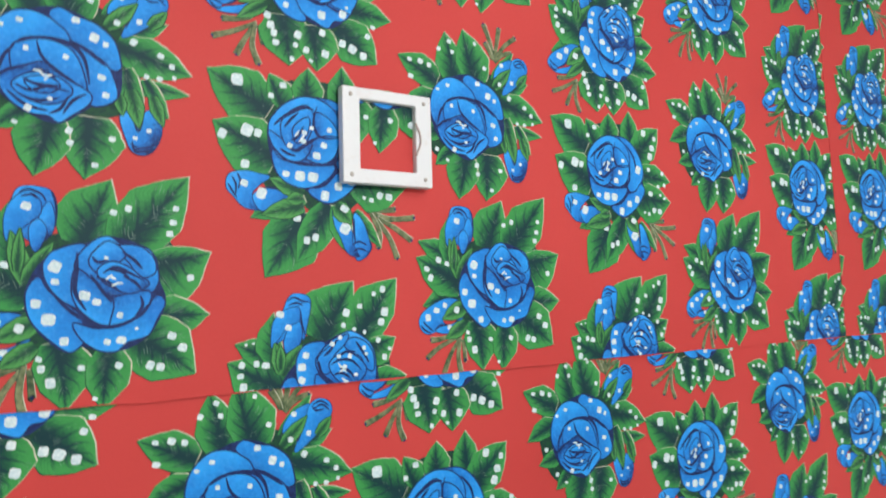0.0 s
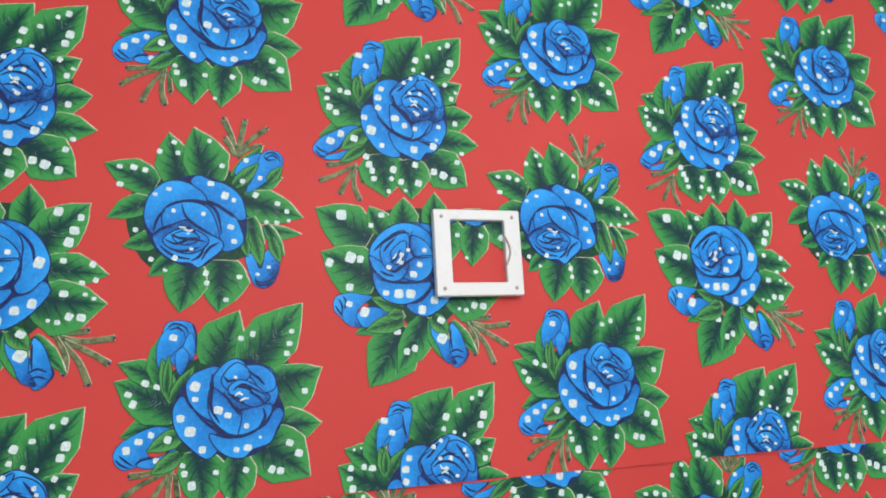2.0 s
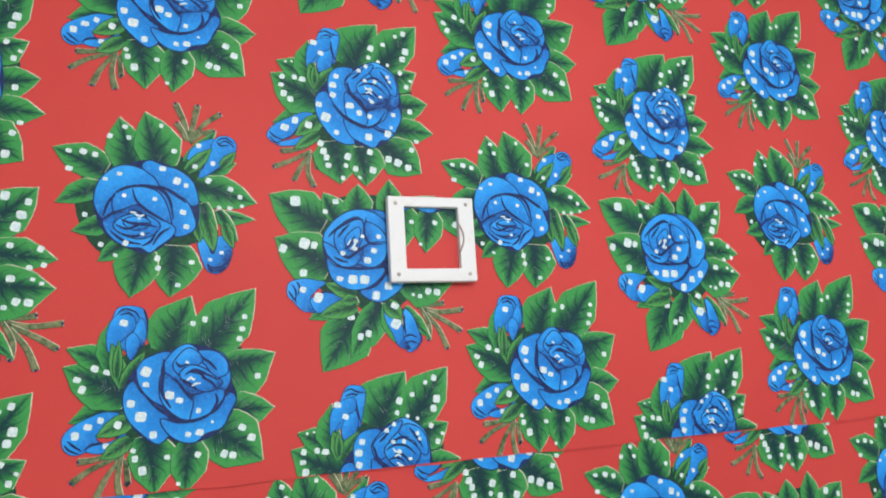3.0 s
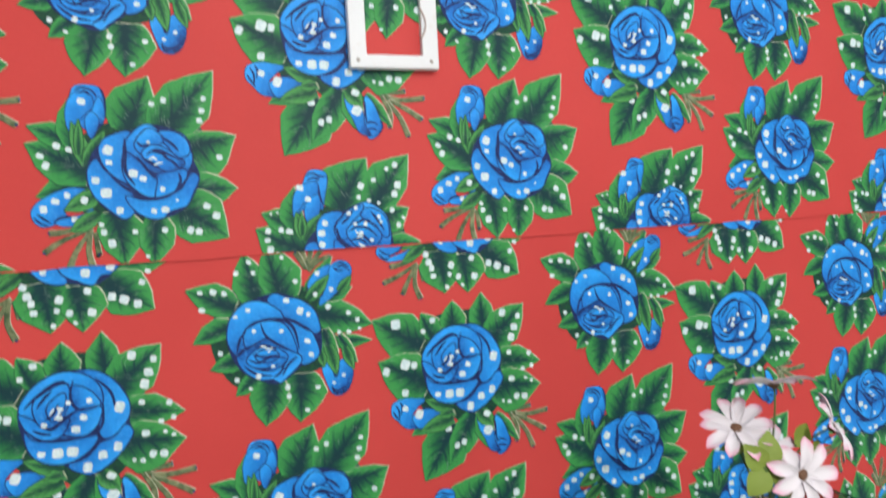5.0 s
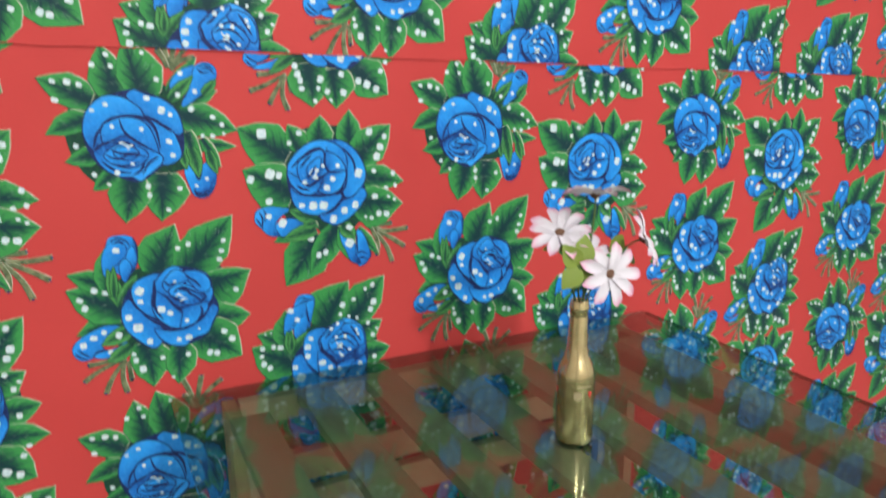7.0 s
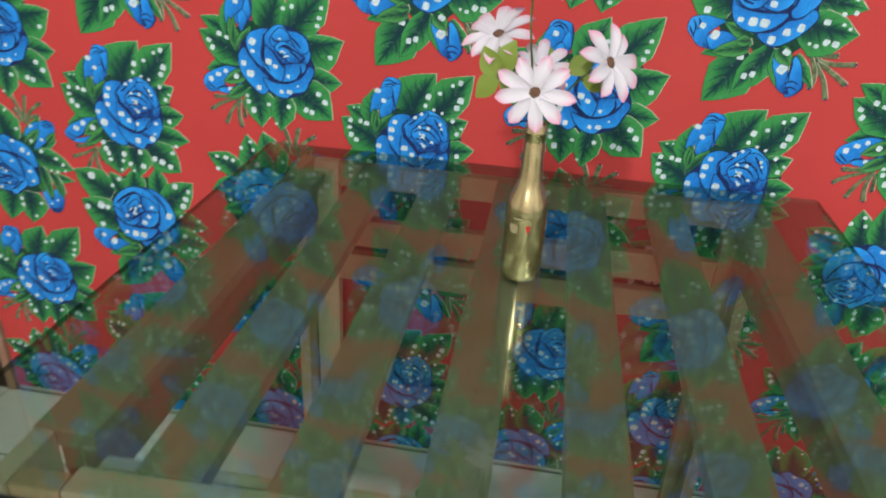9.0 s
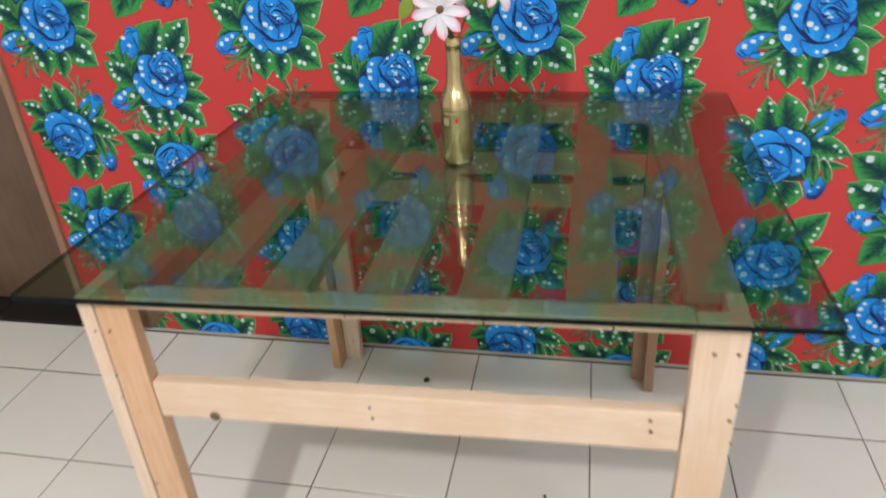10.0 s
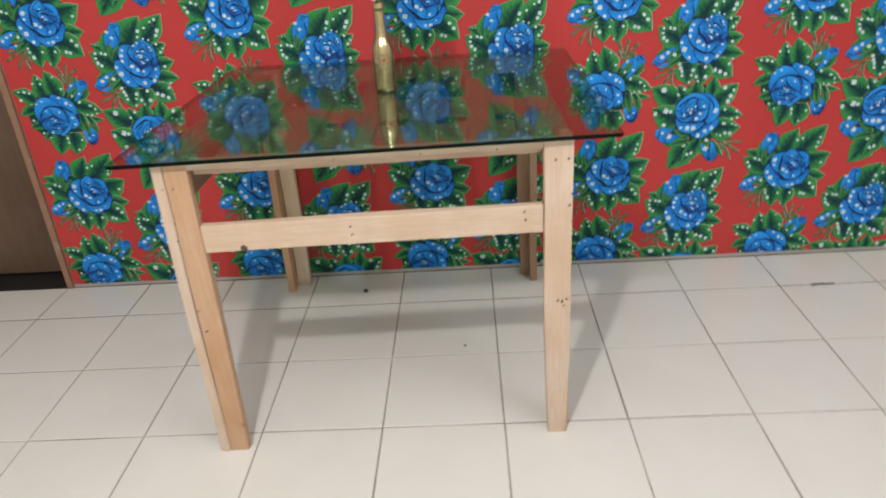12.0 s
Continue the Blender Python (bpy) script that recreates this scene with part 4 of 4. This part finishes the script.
bmesh.ops.bevel(bm, geom=[e for e in bm.edges if e.verts[0].co.y + e.verts[1].co.y < -1.5 * T or abs(e.verts[0].co.y - e.verts[1].co.y) > 0.005], offset=0.0022, segments=3, affect="EDGES", profile=0.55)
part("frame_ring", bm, WHITE_WOOD, plate)
part("backing", box((-H + 0.002, -0.003, -VERT + 0.002), (H - 0.002, -0.0005, VERT - 0.002), 0), RED, plate, "red cloth with green leaves inside the frame")
bm = bmesh.new()
for name, mesh in BOUQUETS["A"]:
    if name in ("rose_print", "leaf_print"):
        bm.from_mesh(mesh)
bm.transform(pose(-0.008, -0.0036, 0.113, 0, 0, 0))
for co, no in (((-H + B - 0.001, 0, 0), (1, 0, 0)), ((H - B + 0.001, 0, 0), (-1, 0, 0)), ((0, 0, VERT - B * 0.6), (0, 0, -1)), ((0, 0, -VERT + B * 0.7), (0, 0, 1))):
    bmesh.ops.bisect_plane(bm, geom=bm.verts[:] + bm.edges[:] + bm.faces[:], plane_co=co, plane_no=no, clear_inner=True)
part("leaf_print", bm, PRINT_MATS, plate)
for sx, sz in ((-1, 1), (1, 1), (1, -1), (-1, -1)):
    bm = lathe([(0, 0.0016), (0.0022, 0.0014), (0.0030, 0.0006), (0.0032, 0)], 14)
    bm.transform(pose(sx * (H - 0.0125), -T - 0.0004, sz * (VERT - 0.0115), 90, 0, 0))
    part("screw", bm, SCREW, plate)
arcpts = [(H - B + 0.0085 * math.sin(math.pi * k / 12) - 0.0015, -T - 0.0012, 0.026 - 0.048 * k / 12) for k in range(13)]
part("peel", tube(arcpts, 0.0016, 8), CURL, plate, "pale curled sliver at the inner edge")

# ---------------------------------------------------------------- the table
TX0, TX1, TY0, TY1, TZ = -0.983, -0.150, -0.862, -0.036, 0.7270
table = thing("table_frame", ((TX0 + TX1) / 2, (TY0 + TY1) / 2, 0), "raw pine table frame with slatted top and square legs", "table")
BASE = Matrix.Translation(table.location).inverted()


def skew(bm):
    """The front of the table is not quite parallel to the wall."""
    for v in bm.verts:
        v.co.y += 0.033 * (v.co.x + 0.558) * (TY1 - v.co.y) / (TY1 - TY0)


def timber(name, bm, mat, label=""):
    skew(bm)
    bm.transform(BASE)
    return part(name, bm, mat, table, label)


def board(lo, hi, axis, seed, bevel=0.0025):
    """A sawn board with slightly wavering faces."""
    rng = random.Random(seed)
    bm = bmesh.new()
    lo, hi = Vector(lo), Vector(hi)
    n = 10
    a, b = [k for k in range(3) if k != axis]
    rings = []
    ph = [rng.uniform(0, 6) for _ in range(4)]
    for i in range(n + 1):
        k = i / n
        ring = []
        for q, (sa, sb) in enumerate(((0, 0), (1, 0), (1, 1), (0, 1))):
            p = [0.0, 0.0, 0.0]
            p[axis] = lo[axis] + (hi[axis] - lo[axis]) * k
            p[a] = (hi[a] if sa else lo[a]) + 0.0007 * math.sin(k * 9 + ph[q])
            p[b] = (hi[b] if sb else lo[b]) + 0.0007 * math.sin(k * 7 + ph[3 - q])
            ring.append(bm.verts.new(p))
        rings.append(ring)
    for r, s in zip(rings, rings[1:]):
        for k in range(4):
            j = (k + 1) % 4
            bm.faces.new((r[k], r[j], s[j], s[k]))
    bm.faces.new(rings[0][::-1])
    bm.faces.new(rings[-1])
    bmesh.ops.recalc_face_normals(bm, faces=bm.faces)
    long = [e for e in bm.edges if len(e.link_faces) == 2 and e.calc_face_angle(0) > 0.8]
    bmesh.ops.bevel(bm, geom=long, offset=bevel, segments=2, affect="EDGES", profile=0.6)
    return bm


def leg(front, left, seed):
    """A leg of two boards nailed in an L, with an open joint between them."""
    y_out, way = (TY0, 1) if front else (TY1, -1)

    def span(a, b):
        return (y_out + a, y_out + b) if way > 0 else (y_out - b, y_out - a)

    if left:
        wide_x, side_x, wide_y, side_y = (TX0 + 0.0235, TX0 + 0.071), (TX0, TX0 + 0.0215), span(0.001, 0.024), span(0.0, 0.068)
    else:
        wide_x, side_x, wide_y, side_y = (TX1 - 0.058, TX1), (TX1 - 0.0225, TX1 + 0.0005), span(0.0, 0.024), span(0.0255, 0.068)
    wide = board((wide_x[0], wide_y[0], 0.0), (wide_x[1], wide_y[1], TZ), 2, seed)
    for v in wide.verts:
        k = max(0.0, 1 - v.co.z / 0.36) ** 1.3
        mid = wide_x[0] if left else sum(wide_x) / 2 + 0.004
        v.co.x = mid + (v.co.x - mid) * (1 - (0.08 if left else 0.27) * k)
    wood = PINE_Z if left and front else (PINE_PALE if left or front else PINE_DIM_Z)
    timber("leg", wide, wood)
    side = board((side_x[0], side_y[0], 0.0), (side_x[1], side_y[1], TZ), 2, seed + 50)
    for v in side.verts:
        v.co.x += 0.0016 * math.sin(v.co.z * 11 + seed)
    # rear side boards get darker pine, standing in for the shade on them
    timber("leg_side", side, PINE_PALE if front else (PINE_Z if left else PINE_DIM_Z))


for s, (front, left) in enumerate(((True, True), (True, False), (False, True), (False, False))):
    leg(front, left, s)
# rails under the slats
timber("front_board", board((TX0 + 0.0712, TY0 + 0.002, TZ - 0.0180), (TX1 - 0.0592, TY0 + 0.033, TZ - 0.0005), 0, 11), PINE_X)
timber("front_bearer", board((TX0 + 0.0712, TY0 + 0.0335, TZ - 0.0385), (TX1 - 0.0592, TY0 + 0.068, TZ - 0.0207), 0, 17), PINE_X)
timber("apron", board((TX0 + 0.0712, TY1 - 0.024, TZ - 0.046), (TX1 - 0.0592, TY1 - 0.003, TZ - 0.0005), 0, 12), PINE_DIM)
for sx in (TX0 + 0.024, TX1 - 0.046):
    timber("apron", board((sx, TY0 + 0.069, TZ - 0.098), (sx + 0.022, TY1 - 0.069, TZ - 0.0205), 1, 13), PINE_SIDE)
timber("stretcher", board((TX0 + 0.0712, TY0 + 0.004, 0.527), (TX1 - 0.0592, TY0 + 0.026, 0.588), 0, 14), PINE_X)
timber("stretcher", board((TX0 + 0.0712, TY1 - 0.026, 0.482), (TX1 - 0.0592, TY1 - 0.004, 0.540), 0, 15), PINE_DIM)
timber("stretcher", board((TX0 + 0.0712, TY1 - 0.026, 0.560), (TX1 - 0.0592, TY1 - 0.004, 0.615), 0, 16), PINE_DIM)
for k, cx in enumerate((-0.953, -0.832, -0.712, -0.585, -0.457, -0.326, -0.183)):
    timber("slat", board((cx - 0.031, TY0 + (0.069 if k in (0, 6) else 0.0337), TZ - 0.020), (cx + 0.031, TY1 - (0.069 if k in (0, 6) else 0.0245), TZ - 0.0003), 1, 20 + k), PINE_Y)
# nails and knots
for x, y, z, r in ((-0.83, TY0 + 0.003, 0.534, 0.0075), (-0.605, TY0 + 0.003, 0.568, 0.0024), (-0.603, TY0 + 0.003, 0.550, 0.0024), (-0.248, TY0 + 0.003, 0.576, 0.0024), (-0.246, TY0 + 0.003, 0.558, 0.0028),
                   (-0.179, TY0, 0.364, 0.0026), (-0.170, TY0, 0.361, 0.0032), (-0.160, TY0, 0.366, 0.0026), (-0.166, TY0, 0.350, 0.0022), (-0.160, TY0, 0.685, 0.0026), (-0.186, TY0, 0.684, 0.0026),
                   (-0.152, TY0, 0.61, 0.0026), (-0.157, TY0, 0.586, 0.003), (-0.151, TY0, 0.55, 0.002), (-0.948, TY0, 0.34, 0.0034), (-0.945, TY0, 0.675, 0.002), (-0.966, TY0, 0.674, 0.002), (-0.958, TY0, 0.60, 0.002),
                   (-0.962, TY0, 0.56, 0.0016), (-0.45, TY0 + 0.001, 0.714, 0.0018), (-0.30, TY0 + 0.001, 0.713, 0.0018), (-0.62, TY0 + 0.001, 0.714, 0.0016)):
    bm = lathe([(0, 0.0007), (r * 0.8, 0.0006), (r, 0.0)], 10)
    bm.transform(pose(x, y - 0.0008, z, 90, 0, 0))
    timber("nail_head" if r < 0.007 else "knot", bm, NAIL)

# smoked glass sheet on the slats
GZ0, GZ1 = TZ + 0.0005, TZ + 0.0085
bm = bmesh.new()
block(bm, (-1.060, -0.878, GZ0), (-0.057, -0.010, GZ1), 0.0)
for f in bm.faces:
    f.material_index = 0 if abs(f.normal.z) > 0.5 else 1
edges = [e for e in bm.edges if abs(e.verts[0].co.z - e.verts[1].co.z) > 0.005]
bmesh.ops.bevel(bm, geom=edges, offset=0.004, segments=3, affect="EDGES")
skew(bm)
bm.normal_update()
for f in bm.faces:
    f.material_index = 0 if abs(f.normal.z) > 0.5 or f.normal.y > 0.5 else (1 if f.normal.y < -0.5 else 2)
pane = new("glass_top", mesh_of(bm, "glass_top", GLASS, GLASS_EDGE, GLASS_SIDE))
tagged(pane, "smoked greenish glass sheet lying on the slatted table", "glass top")

# ---------------------------------------------------------------- the gold bottle
BOT = (-0.554, -0.411, GZ1 + 0.0003)
bottle = thing("bottle", BOT, "gold sprayed long-necked glass bottle used as a vase", "bottle")
body = lathe([(0, 0.004), (0.0165, 0.002), (0.0232, 0.0), (0.0260, 0.003), (0.0268, 0.009), (0.0268, 0.060), (0.0266, 0.094), (0.0262, 0.102), (0.0248, 0.110), (0.0222, 0.1175), (0.0188, 0.1245), (0.0160, 0.132),
              (0.0145, 0.142), (0.0135, 0.160), (0.0126, 0.185), (0.0123, 0.194), (0.0136, 0.1965), (0.0138, 0.2020), (0.0128, 0.2040), (0.0127, 0.2075), (0.0120, 0.2100), (0.0095, 0.2104), (0.0086, 0.206), (0.0086, 0.150), (0.0, 0.150)], 48)
part("glass_body", body, GOLD, bottle)


def decal(width, height, z, around, mat, name, taper):
    """A small printed mark wrapped round the bottle."""
    bm = bmesh.new()
    r = 0.02705
    rows = []
    for j in range(5):
        v = j / 4
        w = width * (0.5 + 0.5 * math.sin(math.pi * (0.15 + 0.7 * v))) * (1 - taper * (1 - v))
        rows.append([bm.verts.new((r * math.cos(around + w * u / r), r * math.sin(around + w * u / r), z + height * (v - 0.5))) for u in (-0.5, -0.25, 0, 0.25, 0.5)])
    for a, b in zip(rows, rows[1:]):
        for k in range(4):
            bm.faces.new((a[k], a[k + 1], b[k + 1], b[k]))
    part(name, bm, mat, bottle)


for k in range(3):
    decal(0.0085, 0.0095, 0.078, radians(-80 + 120 * k), RED_MARK, "red_mark", 0.85)
    decal(0.013, 0.012, 0.077, radians(-120 + 120 * k), GREY_MARK, "faded_mark", 0.1)
    decal(0.024, 0.0022, 0.091, radians(-100 + 120 * k), GREY_MARK, "faded_line", 0.0)

# ---------------------------------------------------------------- artificial flowers
MOUTH = Vector((BOT[0], BOT[1], BOT[2] + 0.204))


def flower_petal(length, width, cup):
    bm = bmesh.new()
    uv = bm.loops.layers.uv.new("UVMap")
    steps = 9
    grid = []
    for i in range(steps + 1):
        u = i / steps
        w = width / 2 * (0.30 + 0.70 * math.sin(math.pi * min(1, 0.62 * u + 0.12))) * (1 if u < 0.75 else max(0.06, math.cos((u - 0.75) / 0.25 * math.pi / 2) ** 0.7))
        grid.append([(bm.verts.new((0.005 + length * u, w * v, cup * math.sin(u * 1.9) * length - 0.10 * length * u * u + 0.10 * w * v * v * 4 + 0.002)), u, v) for v in (-1, -0.5, 0, 0.5, 1)])
    for a, b in zip(grid, grid[1:]):
        for k in range(4):
            q = [a[k], b[k], b[k + 1], a[k + 1]]
            f = bm.faces.new([t[0] for t in q])
            f.smooth = True
            for loop, t in zip(f.loops, q):
                loop[uv].uv = (t[1], t[2])
    return bm


def stem_leaf(length, width):
    bm = bmesh.new()
    steps, grid = 8, []
    for i in range(steps + 1):
        u = i / steps
        w = width / 2 * max(0.03, math.sin(math.pi * (0.04 + 0.93 * u) ** 0.85))
        grid.append([bm.verts.new((length * u, w * v, -0.25 * length * u * u + 0.22 * w * abs(v))) for v in (-1, -0.5, 0, 0.5, 1)])
    for a, b in zip(grid, grid[1:]):
        for k in range(4):
            bm.faces.new((a[k], b[k], b[k + 1], a[k + 1])).smooth = True
    return bm


def flower(at, face, size, petals, seed, label):
    rng = random.Random(seed)
    at, face = Vector(at), Vector(face).normalized()
    ob = thing("artificial_flower", at, label, "flower", "flowers in the bottle")
    q = face.to_track_quat("Z", "Y").to_matrix().to_4x4()
    for k in range(petals):
        a = 360 * k / petals + rng.uniform(-7, 7)
        bm = flower_petal(size * rng.uniform(0.92, 1.06), size * 0.41, rng.uniform(0.05, 0.16))
        bm.transform(q @ pose(0, 0, 0.0006 * (k % 3), rng.uniform(-8, 8), 0, a))
        part("petal", bm, SILK, ob)
    bm = lathe([(0, 0.006), (0.0036, 0.0055), (0.0062, 0.004), (0.0070, 0.001), (0.004, -0.002), (0, -0.004)], 16)
    for v in bm.verts:
        v.co += Vector((rng.uniform(-1, 1), rng.uniform(-1, 1), rng.uniform(-1, 1))) * 0.0006
    bm.transform(q)
    part("flower_disc", bm, DISC, ob, "brown speckled flower centre")
    start, end = MOUTH + Vector((rng.uniform(-0.004, 0.004), rng.uniform(-0.004, 0.004), -0.05)) - at, -face * 0.003
    bend = -face * 0.035
    pts = []
    for i in range(13):
        t = i / 12
        p1 = MOUTH - at + Vector((0, 0, 0.02))
        pts.append(start * (1 - t) ** 3 + p1 * 3 * t * (1 - t) ** 2 + (end + bend) * 3 * t * t * (1 - t) + end * t ** 3)
    part("stalk", tube(pts, 0.0013, 6), STALK, ob)
    return ob


bloom = "white artificial daisy with pink-tipped petals in the bottle"
flower((-0.559, -0.474, 0.999), (-0.10, -0.95, 0.22), 0.0399, 9, 1, bloom)
second = flower((-0.607, -0.431, 1.048), (-0.30, -0.52, 0.72), 0.0380, 10, 2, bloom)
third = flower((-0.484, -0.449, 1.032), (0.62, -0.62, 0.38), 0.0399, 9, 3, bloom)
flower((-0.572, -0.456, 1.098), (0.12, 0.22, 0.95), 0.0399, 10, 4, bloom)
fifth = flower((-0.556, -0.428, 1.014), (0.05, -0.70, 0.65), 0.032, 9, 5, bloom)
for owner, at, way, face, long, wide in ((second, (-0.602, -0.466, 1.012), (-0.55, 0, 0.75), (-0.45, -0.85, 0.3), 0.034, 0.028), (second, (-0.600, -0.467, 1.012), (0.25, 0, 1), (-0.4, -0.9, 0.2), 0.040, 0.030),
                                         (second, (-0.601, -0.468, 1.010), (-0.7, -0.1, -0.55), (-0.3, -0.8, 0.5), 0.034, 0.028), (second, (-0.599, -0.467, 1.010), (0.8, -0.1, -0.4), (-0.2, -0.9, 0.3), 0.036, 0.028),
                                         (third, (-0.524, -0.434, 1.014), (0.7, 0, 0.6), (0.1, -0.9, 0.4), 0.034, 0.024), (fifth, (-0.549, -0.419, 1.006), (-0.1, 0, 1), (0.2, -0.9, 0.3), 0.036, 0.026),
                                         (third, (-0.509, -0.444, 1.010), (0.9, 0.1, -0.2), (0.2, -0.8, 0.5), 0.030, 0.022), (second, (-0.604, -0.449, 1.034), (-0.9, 0.2, 0.1), (-0.2, -0.5, 0.8), 0.034, 0.022)):
    bm = stem_leaf(long, wide)
    ax = Vector(way).normalized()
    az = (Vector(face) - ax * Vector(face).dot(ax)).normalized()
    ay = az.cross(ax)
    turn = Matrix((ax, ay, az)).transposed().to_4x4()
    bm.transform(Matrix.Translation(Vector(at) - owner.location) @ turn)
    part("leaf", bm, SILK_LEAF, owner, "olive green fabric leaf")
    bm = lathe([(0, 0.002), (0.0018, 0.001), (0.002, -0.001), (0, -0.002)], 8)
    bm.transform(Matrix.Translation(Vector(at) - owner.location))
    part("leaf_joint", bm, STALK, owner)

# ---------------------------------------------------------------- crumbs on the floor
for x, y, r, flat in ((-0.719, -0.13, 0.008, 0.7), (-0.393, -0.470, 0.004, 0.5)):
    bm = bmesh.new()
    bmesh.ops.create_icosphere(bm, subdivisions=2, radius=r)
    for v in bm.verts:
        v.co *= 1 + 0.25 * noise.noise(v.co * 220)
        v.co.z *= flat
    lowest = min(v.co.z for v in bm.verts)
    bmesh.ops.translate(bm, verts=bm.verts, vec=(x, y, 0.0005 - lowest))
    tagged(new("crumb", mesh_of(bm, "crumb", CHIP)), "small dark crumb lying on the tiles", "debris")
tagged(new("twig", mesh_of(tube([(0.690, -0.219, 0.0035), (0.715, -0.214, 0.004), (0.742, -0.217, 0.0035), (0.762, -0.213, 0.003)], 0.0025, 6), "twig", CHIP)), "thin dark splinter lying on the tiles", "debris")

# ---------------------------------------------------------------- floor tiles
PITCH, JOINT = 0.300, 0.0034


def tile_mesh(w, d):
    bm = bmesh.new()
    top, c = 0.0, 0.0012
    for z, inset in ((-0.006, 0.0), (top - 0.0009, 0.0), (top, c)):
        for sx, sy in ((-1, -1), (1, -1), (1, 1), (-1, 1)):
            bm.verts.new((sx * (w / 2 - inset), sy * (d / 2 - inset), z))
    bm.verts.ensure_lookup_table()
    for r in (0, 4):
        for k in range(4):
            j = (k + 1) % 4
            bm.faces.new([bm.verts[i] for i in (r + k, r + j, r + 4 + j, r + 4 + k)])
    bm.faces.new([bm.verts[i] for i in (8, 9, 10, 11)])
    return mesh_of(bm, "tile", TILE)


FULL, CUT = tile_mesh(PITCH - JOINT, PITCH - JOINT), tile_mesh(PITCH - JOINT, 0.208 - JOINT)
rng = random.Random(3)
for i in range(-11, 8):
    for j in range(-1, 12):
        x = PITCH * (i + 0.5)
        y = -0.104 if j < 0 else -0.210 - PITCH * (j + 0.5)
        ob = new("tile", CUT if j < 0 else FULL)
        ob.matrix_world = pose(x + rng.uniform(-0.0005, 0.0005), y + rng.uniform(-0.0005, 0.0005), rng.uniform(-0.0004, 0.0), rng.uniform(-0.05, 0.05), rng.uniform(-0.05, 0.05), rng.uniform(-0.1, 0.1))
        ob.parent = floor
